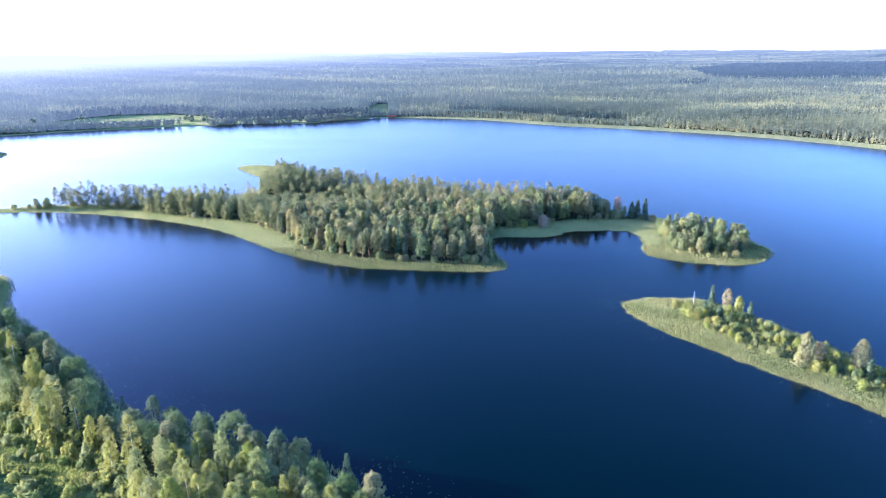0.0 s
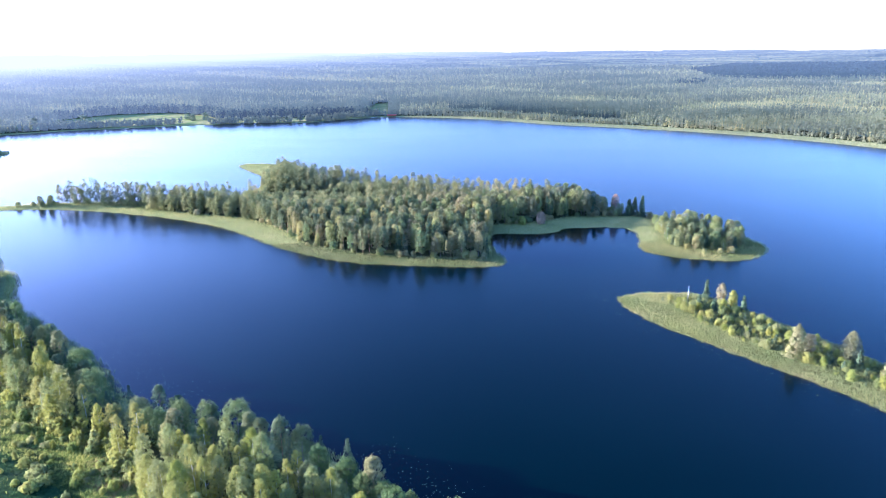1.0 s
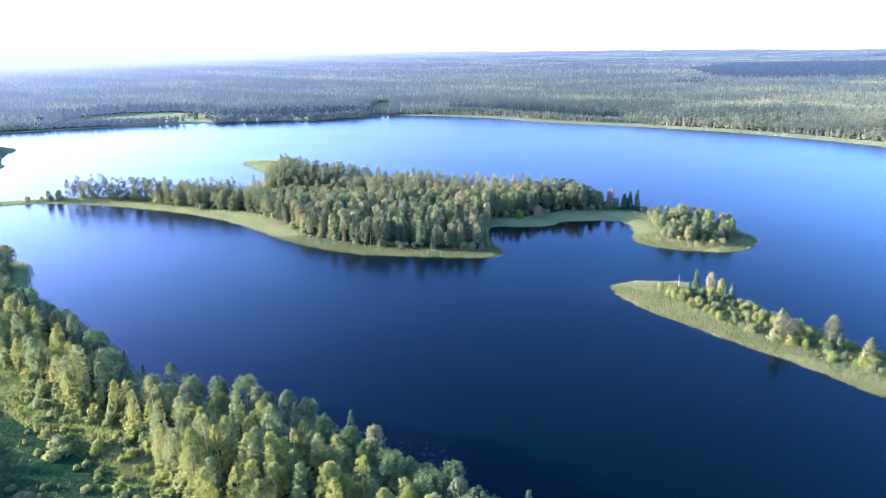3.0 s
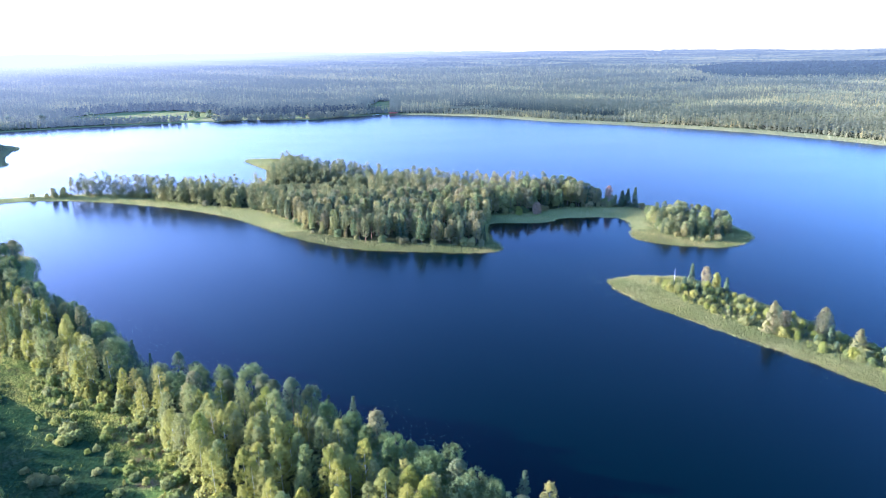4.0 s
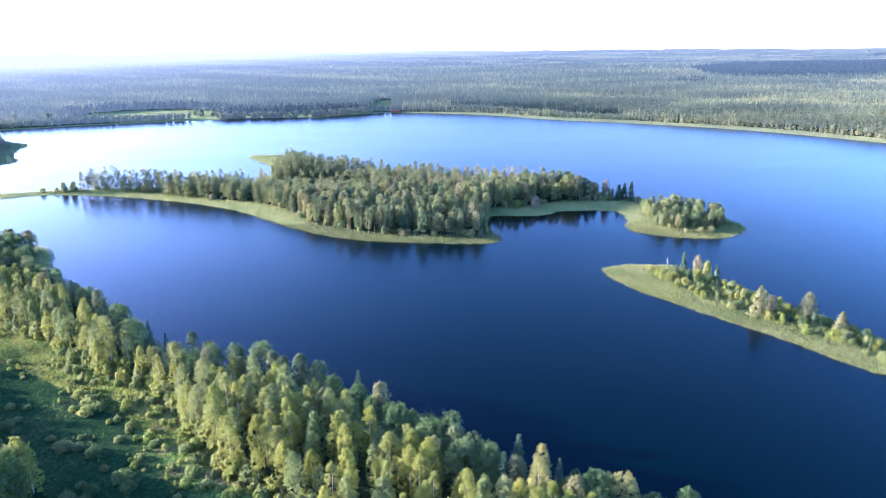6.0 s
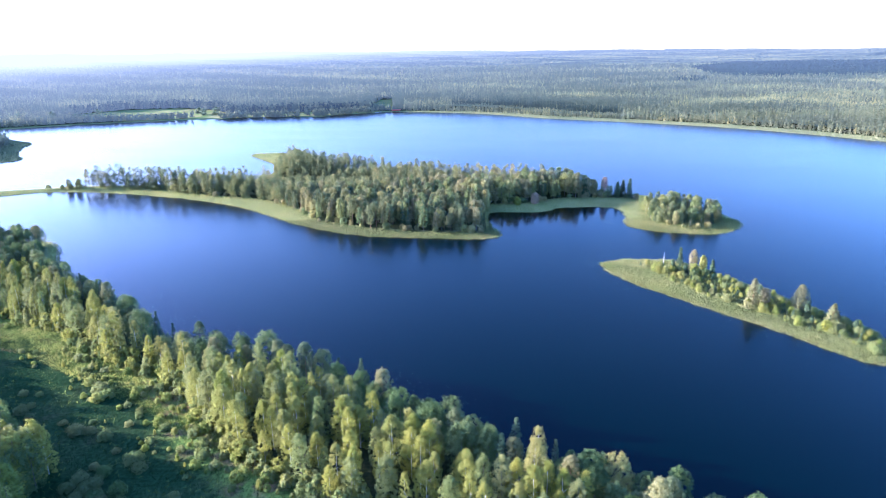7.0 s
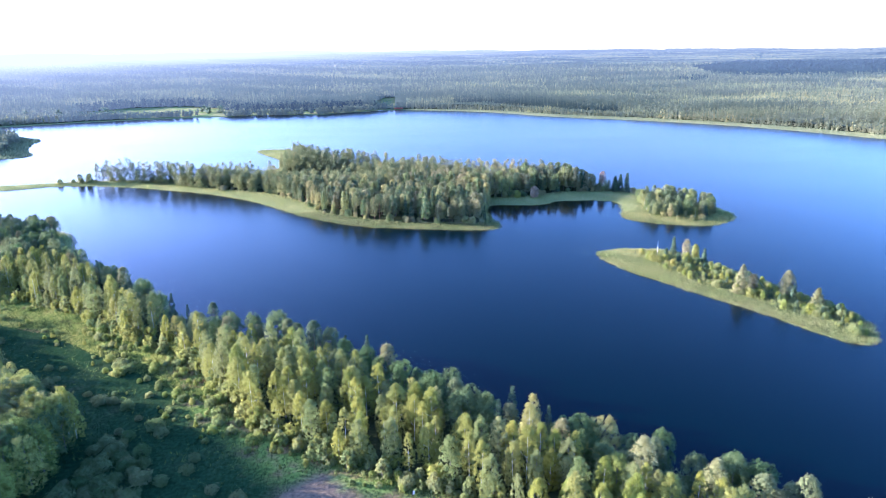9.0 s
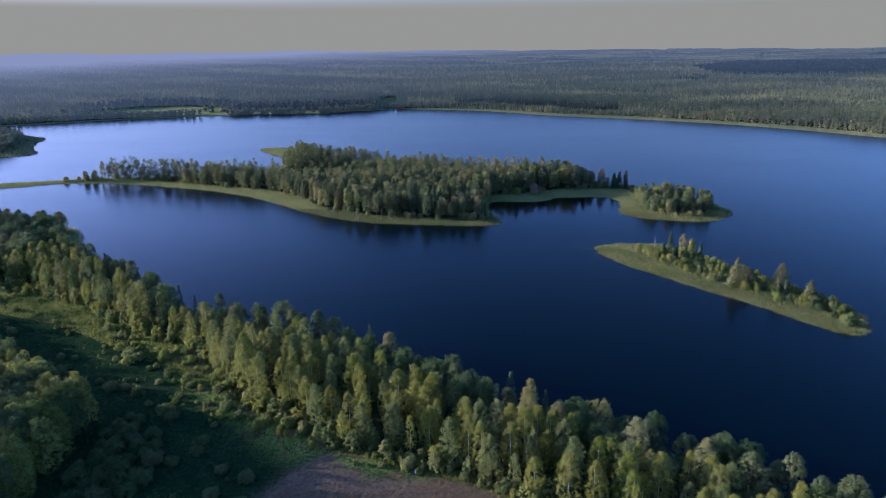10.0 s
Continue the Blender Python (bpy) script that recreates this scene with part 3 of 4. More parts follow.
single("broad birch with fading pinkish-brown leaves", "birch", "birch_tree", "birch", 52, 85, 17.5, 4.9, 2.5, 420, 18, 0.19, 0.5, FADED_LEAF, BIRCH_BARK, 301)
single("birch with fading yellow-brown leaves", "birch", "birch_tree", "birch", 68, 78, 15.5, 4.3, 1.5, 380, 16, 0.19, 0.48, FADED_LEAF, BIRCH_BARK, 302)
single("thinning birch with olive-yellow leaves and bare twigs", "birch", "birch_tree", "birch", 25, 102, 17.5, 3.6, 3.0, 330, 15, 0.18, 0.48, OLIVE_LEAF, BIRCH_BARK, 303, limbs=9)
single("tall olive-yellow birch near the water", "birch", "birch_tree", "birch", 27, 111, 15.5, 3.4, 2.0, 320, 15, 0.18, 0.48, OLIVE_LEAF, BIRCH_BARK, 304)
single("rounded olive-yellow aspen near the water", "aspen", "aspen_tree", "round", 45.5, 99, 15, 4.6, 2.5, 380, 16, 0.19, 0.5, OLIVE_LEAF, GREY_BARK, 305)
single("bright green young maple beside a fading birch", "maple", "maple_tree", "round", 45.5, 84.5, 12.5, 3.2, 0.8, 320, 16, 0.17, 0.45, SHRUB_LEAF, GREY_BARK, 306)
# undergrowth that closes the belt towards the meadow
under = scatter(np.array([(-300, 244), (-211, 236), (-168, 219), (-136, 193), (-106, 177), (-79, 150), (-61, 128), (-39, 109), (-15, 99), (8, 89), (58, 58),
                          (56, 53), (6, 82), (-16, 92), (-40, 102), (-62, 121), (-80, 143), (-107, 170), (-137, 186), (-169, 212), (-211, 229), (-300, 237)], float), 3.1, rng)
UNDER = [
    proto("leafy hazel bush closing the belt's edge", "bush", 5.0, "hazel_bush", "round", 2.0, 0.05, 70, 7, 0.28, 0.36, BIRCH_LEAF, GREY_BARK, 18, 0.06, 4),
    proto("tall grey-green willow bush at the belt's edge", "bush", 5.5, "hazel_bush", "birch", 1.8, 0.05, 70, 7, 0.28, 0.36, ASPEN_LEAF, GREY_BARK, 19, 0.06, 4),
]
plant(UNDER, (3, 3), under, rng.uniform(2.5, 6.5, len(under)), rng, "bushes at the belt's edge")
plant(BELT[4:], (6, 3, 2), belt[edge], bh[edge] - 1.0, rng, "trees of the water's edge")

# the wood west of the meadow
WESTWOOD = [
    proto("broad light green birch beside the meadow", "birch", 18, "birch_tree", "birch", 3.7, 0.8, 340, 20, 0.165, 0.46, BIRCH_LEAF, BIRCH_BARK, 21),
    proto("dark green alder beside the meadow", "alder", 18, "alder_tree", "round", 4.2, 0.8, 360, 20, 0.17, 0.5, ALDER_LEAF, GREY_BARK, 22),
    proto("bright green goat willow beside the meadow", "willow", 17, "willow_tree", "round", 4.3, 0.5, 360, 20, 0.17, 0.5, SHRUB_LEAF, GREY_BARK, 23),
]
west_edge = np.array([(-190, 172), (-165, 158), (-142, 140), (-118, 112), (-108, 88), (-106, 40), (-130, 40), (-135, 100), (-160, 130), (-200, 150)], float)
west_wood = np.array([(-330, 222), (-290, 215), (-230, 200), (-190, 175), (-200, 150), (-160, 130), (-135, 100), (-128, 40), (-330, 20)], float)
wxy = scatter(west_edge, 4.4, rng)
clump = scatter(np.array([(-124, 90), (-108, 90), (-109, 112), (-126, 114)], float), 3.6, rng)
wxy = np.concatenate([wxy[depth_in(np.array([(-124, 90), (-108, 90), (-109, 112), (-126, 114)], float), wxy) < 0], clump])
plant(WESTWOOD, (3, 4, 3), wxy, rng.uniform(8.0, 10.5, len(wxy)) + (6.0 + 1.5 * (wxy[:, 0] < -112)) * np.clip((134 - wxy[:, 1]) / 16, 0, 1), rng, "trees beside the meadow")
wwxy = scatter(west_wood, 6.0, rng)
wwh = rng.uniform(9.5, 12.5, len(wwxy)) + 13.0 * np.clip((126 - wwxy[:, 1]) / 12, 0, 1)
joined_wood("west_wood", "birch and alder wood beyond the meadow", ("birch", "round"), wwxy, wwh, 0.55, 71, 13, 12, 0.95)

# the island wood
ixy = scatter(P_IWOOD, 6.4, rng)
arm = scatter(np.array([(-342, 505), (-300, 509), (-240, 497), (-200, 480), (-165, 467), (-158, 500), (-200, 514), (-300, 521)], float), 5.5, rng)
ixy = np.concatenate([ixy[(ixy[:, 0] > -160)], arm])
ixy = ixy[np.argsort(ixy[:, 1] - 0.25 * ixy[:, 0])]
ih = 14.5 + 2.5 * wobble(ixy, 40.0) + rng.uniform(-3.0, 3.5, len(ixy)) - 5 * np.clip(4 - depth_in(P_IWOOD, ixy), 0, 4) / 4 * rng.uniform(0, 1, len(ixy))
ih += 3.0 * np.clip((ixy[:, 1] - 480 + 0.3 * ixy[:, 0]) / 60, 0, 1)
ih *= 1 + 0.18 * np.clip((-120 - ixy[:, 0]) / 60, 0, 1)
ih *= 1 - 0.5 * np.exp(-((ixy[:, 1] - 545) / 13) ** 2) * np.clip((-30 - ixy[:, 0]) / 25, 0, 1)
P_GAP = np.array([(-158, 484), (-112, 476), (-74, 482), (-52, 504), (-78, 531), (-115, 543), (-156, 546)], float)
ih *= 1 - 0.68 * soft(depth_in(P_GAP, ixy), 6)
ih *= 1 - 0.22 * np.clip((ixy[:, 1] - 585) / 30, 0, 1)
ih *= np.clip((ixy[:, 0] + 352) / 50, 0.22, 1) * np.clip((175 - ixy[:, 0]) / 70, 0.6, 1)
ISLANDERS = [
    proto("olive-green birch of the island wood", "birch", 16, "birch_tree", "birch", 2.8, 2.0, 150, 13, 0.3, 0.5, ISLAND_LEAF, BIRCH_BARK, 31),
    proto("yellow-green aspen of the island wood", "aspen", 16, "aspen_tree", "round", 3.0, 2.6, 160, 13, 0.3, 0.55, ISLAND_LEAF, GREY_BARK, 32),
    proto("rounded blue-green pine of the island wood", "pine", 17, "pine_tree", "round", 2.8, 3.4, 150, 13, 0.27, 0.48, PINE_LEAF, PINE_BARK, 33),
    proto("pine with a broad crown of the island wood", "pine", 16, "pine_tree", "pine", 3.0, 4.2, 150, 13, 0.27, 0.5, PINE_LEAF, PINE_BARK, 34),
    proto("dark pointed spruce of the island wood", "spruce", 18, "spruce_tree", "spruce", 2.7, 1.0, 176, 11, 0.3, 0.4, SPRUCE_LEAF, GREY_BARK, 35),
    proto("brownish drying pine of the island wood", "pine", 14, "pine_tree", "round", 2.6, 3.0, 128, 11, 0.29, 0.5, DRY_LEAF, PINE_BARK, 36),
]
NEAREST = 480
front = np.arange(len(ixy)) < NEAREST
west = front & (ixy[:, 0] < -120)
middle = front & ~west & (ixy[:, 0] < 20) & (ixy[:, 1] < 445)
east = front & ~west & ~middle


def islanders():
    return [tagged(copy_thing(o, Matrix()), o["label"], o["category"]) for o, _ in ISLANDERS]


STANDS = [(west, (0.2, 0.5, 4, 4, 3, 0.5)), (middle, (0.6, 5, 2, 2, 1, 1.6)), (east, (0.9, 7, 1.5, 1.2, 0.6, 0.8))]
for n, (which, weights) in enumerate(STANDS):
    kinds = ISLANDERS if n == 2 else [(o, h) for o, (_, h) in zip(islanders(), ISLANDERS)]
    plant(kinds, weights, ixy[which], ih[which], rng, "trees of the island wood")
joined_wood("island_wood", "mixed olive-green wood at the back of the island", ("birch", "round", "pine"), ixy[NEAREST:], ih[NEAREST:], np.clip(0.6 + ixy[NEAREST:, 0] / 600, 0.4, 0.75), 72, 96, 7, 0.34, ISLAND_BACK, rad=2.4)
# undergrowth along the island's wood edge
rim = scatter(P_IWOOD, 3.4, rng)
rim = rim[depth_in(P_IWOOD, rim) < 3.5]
rim = rim[rng.uniform(0, 1, len(rim)) < 0.45]
rim = np.concatenate([rim, [(150, 455), (154, 453), (158, 451), (161, 448), (157, 446), (164, 445), (153, 449), (160, 443), (146, 384), (150, 378), (157, 370), (166, 369), (173, 370)]])
RIM = [proto("low green willow bush at the edge of the island wood", "bush", 4, "willow_bush", "round", 2.0, 0.1, 72, 6, 0.45, 0.58, ISLAND_LEAF, GREY_BARK, 37, 0.05, 3)]
plant(RIM, (1,), rim, rng.uniform(2, 5, len(rim)), rng, "bushes at the edge of the island wood")

# the small isle's wood
sxy = scatter(P_ISLEWOOD, 5.4, rng)
ISLERS = [
    proto("olive-green birch of the small isle", "birch", 11, "birch_tree", "birch", 2.9, 0.8, 176, 20, 0.2, 0.62, ISLE_LEAF, BIRCH_BARK, 41),
    proto("spreading willow of the small isle", "willow", 10, "willow_tree", "round", 3.1, 0.4, 190, 20, 0.2, 0.62, ISLE_LEAF, GREY_BARK, 42),
    proto("blue-green pine of the small isle", "pine", 12, "pine_tree", "round", 2.8, 1.2, 170, 20, 0.2, 0.6, PINE_LEAF, PINE_BARK, 43),
    proto("small dark spruce of the small isle", "spruce", 9, "spruce_tree", "spruce", 1.9, 0.3, 170, 11, 0.25, 0.36, SPRUCE_LEAF, GREY_BARK, 44),
]
plant(ISLERS, (2, 3, 3, 1.0), sxy, rng.uniform(4.5, 12.0, len(sxy)), rng, "trees of the small isle")


single("russet-leaved tree at the island's bay", "tree", "russet_tree", "round", 69, 439, 9, 3.0, 0.8, 200, 7, 0.45, 0.65, RUSSET_LEAF, GREY_BARK, 51)
single("light green round willow at the island's bay", "willow", "willow_tree", "round", 56, 438, 6, 2.3, 0.3, 160, 7, 0.41, 0.58, SHRUB_LEAF, GREY_BARK, 52)
for k, (x, y, h) in enumerate([(137, 463, 13), (146, 461, 16), (142, 466, 14), (112, 463, 15)]):
    single("dark pointed spruce at the island's eastern end", "spruce", "spruce_tree", "spruce", x, y, h, 3.0, 0.6, 360, 7, 0.38, 0.45, SPRUCE_LEAF, GREY_BARK, 53 + k)
single("withered reddish pine at the island's eastern end", "pine", "pine_tree", "pine", 127, 464, 16, 2.6, 4, 160, 6, 0.36, 0.65, RUSSET_LEAF, PINE_BARK, 58)

# the long islet: single trees and a thicket of shrubs
single("tall drying pine with yellow-brown needles", "pine", "pine_tree", "spruce", 140, 231, 14.5, 4.6, 1.0, 420, 12, 0.22, 0.5, DRY_LEAF, PINE_BARK, 81)
single("smaller pinkish drying pine", "pine", "pine_tree", "pine", 146, 232, 9.0, 2.2, 1.0, 200, 6, 0.34, 0.5, PALE_LEAF, PINE_BARK, 82)
single("broad green-brown pine on the islet", "pine", "pine_tree", "birch", 160, 228, 12.5, 4.2, 0.8, 380, 13, 0.21, 0.5, DRY_LEAF, PINE_BARK, 83)
single("small yellowish pine on the islet", "pine", "pine_tree", "spruce", 166, 213, 9.5, 3.5, 0.6, 320, 10, 0.26, 0.45, DRY_LEAF, PINE_BARK, 84)
single("slim spruce on the islet", "spruce", "spruce_tree", "spruce", 130, 297, 10, 1.5, 0.6, 200, 6, 0.32, 0.36, SPRUCE_LEAF, GREY_BARK, 85)
single("pale half-dead birch on the islet", "birch", "birch_tree", "birch", 136, 293, 9.5, 2.6, 1.2, 200, 5, 0.36, 0.65, PALE_LEAF, BIRCH_BARK, 86)
single("young birch on the islet", "birch", "birch_tree", "birch", 138, 285, 9.0, 2.2, 0.6, 200, 6, 0.36, 0.58, BIRCH_LEAF, BIRCH_BARK, 87)
for k, (x, y, h) in enumerate([(141, 280, 8), (122, 285, 6), (127, 280, 5.5), (160, 222, 7), (150, 245, 6), (171, 205, 5.5)]):
    single("small dark spruce on the islet", "spruce", "spruce_tree", "spruce", x, y, h, 1.5, 0.3, 184, 6, 0.31, 0.36, SPRUCE_LEAF, GREY_BARK, 88 + k)
snag = new("dead_tree")
part("trunk", mesh_of("trunk", *join_tubes([tube([(0, 0, -0.3), (0.1, 0, 2.5), (0.05, 0.1, 5.2), (0.1, 0.1, 7.2)], [0.15, 0.12, 0.09, 0.04]),
     tube([(0.08, 0, 3.6), (0.6, 0.2, 4.3), (0.9, 0.3, 4.6)], [0.06, 0.05, 0.02], 4), tube([(0.05, 0.1, 4.9), (-0.5, 0.0, 5.4), (-0.7, 0, 5.7)], [0.05, 0.04, 0.02], 4)]), BLEACHED, True), BLEACHED, snag)
snag.matrix_basis = pose(120, 294, 0.9)
tagged(snag, "bleached bare trunk of a dead tree", "dead tree")
pxy = scatter(P_PSHRUB, 2.9, rng, 0.5)
pxy = pxy[rng.uniform(0, 1, len(pxy)) < 0.85]
PSHRUBS = [
    proto("dense grey-green willow bush on the islet", "bush", 3.2, "islet_bush", "round", 1.8, 0.05, 110, 14, 0.165, 0.42, ASPEN_LEAF, GREY_BARK, 95, 0.05, 4),
    proto("upright yellow-green bush on the islet", "bush", 4.0, "islet_bush", "birch", 1.6, 0.05, 120, 14, 0.16, 0.42, SHRUB_LEAF, GREY_BARK, 96, 0.05, 4),
    proto("ragged yellow-green birch bush on the islet", "bush", 3.6, "islet_bush", "pine", 1.5, 0.05, 90, 14, 0.165, 0.45, BIRCH_LEAF, GREY_BARK, 97, 0.05, 5),
    proto("young dark spruce among the islet's bushes", "spruce", 4.5, "young_spruce", "spruce", 1.2, 0.1, 130, 9, 0.16, 0.25, SPRUCE_LEAF, GREY_BARK, 98, 0.05, 3),
]
plant(PSHRUBS, (3, 3, 2, 0.9), pxy, (0.9 + 3.6 * rng.uniform(0, 1, len(pxy)) ** 1.8) * (1 + 0.3 * wobble(pxy, 14.0)), rng, "bushes of the long islet")

# shrubs and saplings between the meadow and the belt
strip = scatter(np.array([(-260, 225), (-211, 231), (-168, 216), (-136, 190), (-106, 174), (-79, 147), (-61, 125), (-39, 106), (-15, 96), (8, 86), (40, 66),
                          (30, 62), (2, 78), (-20, 88), (-45, 96), (-72, 110), (-96, 128), (-122, 152), (-160, 182), (-205, 205), (-260, 212)], float), 2.9, rng, 0.5)
P_OPEN = np.array([(-215, 214), (-160, 214), (-146, 200), (-152, 188), (-215, 200)], float)
strip = strip[(depth_in(P_SAND, strip) < -1) & ((depth_in(P_OPEN, strip) < 0) | (rng.uniform(0, 1, len(strip)) < 0.15))]
near_belt = -depth_in(P_MEADOW, strip)
strip = strip[rng.uniform(0, 1, len(strip)) < np.clip(0.85 + near_belt / 30, 0.2, 0.8)]
MEADOW_SHRUBS = [
    proto("pale green willow shrub on the meadow", "shrub", 2.2, "willow_shrub", "round", 1.25, 0.05, 130, 8, 0.16, 0.27, SHRUB_LEAF, GREY_BARK, 101, 0.04, 3),
    proto("yellow-green young birch on the meadow", "sapling", 3.5, "birch_sapling", "birch", 1.0, 0.2, 130, 8, 0.16, 0.27, BIRCH_LEAF, BIRCH_BARK, 102, 0.04, 3),
    proto("grey-green low shrub on the meadow", "shrub", 1.8, "willow_shrub", "round", 1.4, 0.05, 130, 8, 0.16, 0.27, ASPEN_LEAF, GREY_BARK, 103, 0.04, 3),
]
plant(MEADOW_SHRUBS, (4, 3, 2), strip, rng.uniform(0.8, 1.9, len(strip)) * rng.choice([1.0, 1.0, 1.7], len(strip)), rng, "shrubs of the meadow's edge")
lone = scatter(np.array([(-205, 200), (-160, 178), (-122, 148), (-96, 124), (-72, 106), (-50, 92), (-50, 70), (-92, 66), (-100, 100), (-130, 135), (-170, 165)], float), 7.5, rng, 0.5)
lone = lone[rng.uniform(0, 1, len(lone)) < 0.55]
LONE = [
    proto("round dark green shrub in the meadow grass", "shrub", 2.4, "round_shrub", "round", 1.9, 0.05, 150, 12, 0.15, 0.36, ALDER_LEAF, GREY_BARK, 104, 0.05, 3),
    proto("spreading willow shrub in the meadow grass", "shrub", 2.8, "round_shrub", "round", 2.3, 0.05, 160, 12, 0.15, 0.4, ALDER_LEAF, GREY_BARK, 105, 0.05, 3),
]
lee = scatter(np.array([(-100, 116), (-88, 108), (-80, 90), (-78, 60), (-98, 60), (-102, 90)], float), 4.6, rng)
lone = np.concatenate([lone, lee])
plant(LONE, (3, 2), lone, rng.uniform(1.0, 3.2, len(lone)) + 0.5 * (np.arange(len(lone)) >= len(lone) - len(lee)), rng, "round shrubs in the meadow")

# ---- far woods: one joined object ----
def stand(xy, size=170.0, turn=0.35):
    """Planted stands of one age each: how tall (0 to 1) and how light (0 to 1) the trees stand there."""
    bent = xy + 22 * np.stack([wobble(xy, 90.0, 1.0), wobble(xy, 110.0, 5.0)], 1)
    a = bent[:, 0] * math.cos(turn) + bent[:, 1] * math.sin(turn)
    b = bent[:, 1] * math.cos(turn) - bent[:, 0] * math.sin(turn)
    i, j = np.floor(a / (1.6 * size)), np.floor(b / size)
    return (np.sin(i * 12.9898 + j * 78.233) * 43758.5453) % 1.0, (np.sin(i * 39.346 + j * 11.135) * 24634.6345) % 1.0


# cloud shadow on the far woods, painted as a dark tint
P_CLOUD_SHADOW = np.array([(985, 2690), (880, 2190), (900, 2090), (1330, 1970), (1700, 1960), (2300, 2700), (1850, 2900), (1330, 3080)], float)

# a smaller patch given the same dark tint
P_DARK_SMALL = np.array([(690, 1955), (772, 1945), (778, 2005), (694, 2018)], float)


def dark_patch(xy):
    """Inside the painted cloud shadow or the small patch tinted dark."""
    return (depth_in(P_CLOUD_SHADOW, xy) > 0) | (depth_in(P_DARK_SMALL, xy) > 0)


def wood_mood(xy):
    """Broad belts of older dark wood (below 0) and younger pale wood (above 0)."""
    q = xy * np.array([0.6, 1.0])
    return np.clip(1.5 * (0.6 * wobble(q, 75.0, 9.0) + 0.5 * wobble(q, 170.0, 12.0)), -1, 1)


def marsh_width(xy):
    """How far the reeds reach inland on the far shore: broad in the east, narrow in the west."""
    return 14 + 20 * np.clip((xy[:, 0] + 100) / 300, 0, 1)


def far_wood_trees(y0, y1, spacing, per, size, seed):
    """Places, tops and sprays of the forest trees in one stretch beyond the lake."""
    r = np.random.default_rng(seed)
    half = 0.85 * (y1 + 100)
    xy = scatter(np.array([(-half, y0), (half, y0), (half, y1), (-half, y1)]), spacing, r)
    xy = xy[np.abs(xy[:, 0]) < 0.78 * (xy[:, 1] + 90)]
    d = -depth_in(P_LAKE, xy)
    ok = d > marsh_width(xy) + 4 * wobble(xy, 25.0)
    for f in FIELDS:
        ok &= depth_in(f, xy) < 0
    gaps = wobble(xy, 55.0, 6.0) + 0.6 * wobble(xy, 23.0, 2.0) < 1.0
    xy, d = xy[ok & gaps], d[ok & gaps]
    tall, light = stand(xy)
    h = np.where(d < 55, r.uniform(8, 16, len(xy)), r.uniform(9, 19, len(xy)) + 5 * np.clip(1.6 * tall - 0.3, 0, 1) + 2 * wobble(xy, 70.0, 8.0) - 6.0 * wood_mood(xy))
    # western shore trees tinted darker, painting the shade on their fronts
    tint = np.clip(np.where(d < 60, np.where(xy[:, 0] > 0, 0.5, 0.3), 0.15 + 0.35 * light + 0.55 * wood_mood(xy)) + 0.15 * wobble(xy, 60.0) + 0.15 * wobble(xy, 260.0, 3.0) + r.normal(0, 0.24, len(xy)), 0, 1)
    tint = np.where(dark_patch(xy), 0.0, np.maximum(tint, 0.1))
    z = ground_height(xy, d)
    u = r.uniform(0, 1, (len(xy), per))
    ang = r.uniform(0, 2 * math.pi, u.shape)
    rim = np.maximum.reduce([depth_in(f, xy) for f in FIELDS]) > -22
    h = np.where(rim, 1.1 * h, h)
    # shade along the field edges is painted as a dark tint
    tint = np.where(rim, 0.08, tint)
    # young birches along the shore; behind them tall old wood, edge shade painted in
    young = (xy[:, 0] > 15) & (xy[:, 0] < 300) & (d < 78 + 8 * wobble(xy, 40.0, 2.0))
    shaded_edge = (xy[:, 0] > 15) & (xy[:, 0] < 300) & ~young & (d < 104) & (wobble(xy, 60.0, 4.0) > -0.45)
    h = np.where(young, 0.62 * h, np.where(shaded_edge, h + 7, h))
    tint = np.where(shaded_edge, 0.03, tint)
    foot = np.where((d < 62) | rim, 0.05, 0.3)[:, None]
    wide = np.where(tint > 0.6, 2.7, 2.1)[:, None] * (1.12 - u) * r.uniform(0.35, 1.0, u.shape) * (spacing / 7) ** 0.5
    c = np.stack([xy[:, :1] + wide * np.cos(ang), xy[:, 1:2] + wide * np.sin(ang), z[:, None] + h[:, None] * (foot + (0.98 - foot) * u)], -1).reshape(-1, 3)
    o = unit(np.stack([np.cos(ang), np.sin(ang), 1.6 * (u - 0.4) + 0.7], -1).reshape(-1, 3))
    v, _ = sprays(c, o, size * (1.15 - 0.45 * u.reshape(-1, 1)), r, 1.5, 0.8)
    return v, np.repeat(tint, per)


def stretch_mesh(name, rows, material):
    made = [far_wood_trees(*row) for row in rows]
    v = np.concatenate([m[0] for m in made])
    haze_glow = haze_glow_at(v[::3, 0], v[::3, 1])
    return mesh_of(name, v, np.arange(len(v)).reshape(-1, 3), material, False, [("tint", "FACE", np.concatenate([m[1] for m in made])), ("haze_glow", "FACE", haze_glow)])


def haze_glow_at(x, y):
    """How much painted haze glow a far place gets: more with distance and towards the sun."""
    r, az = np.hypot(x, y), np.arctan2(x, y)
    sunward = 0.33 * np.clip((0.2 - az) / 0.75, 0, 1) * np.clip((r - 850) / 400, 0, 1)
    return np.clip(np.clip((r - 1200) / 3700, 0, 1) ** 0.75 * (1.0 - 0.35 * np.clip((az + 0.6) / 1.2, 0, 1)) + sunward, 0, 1)


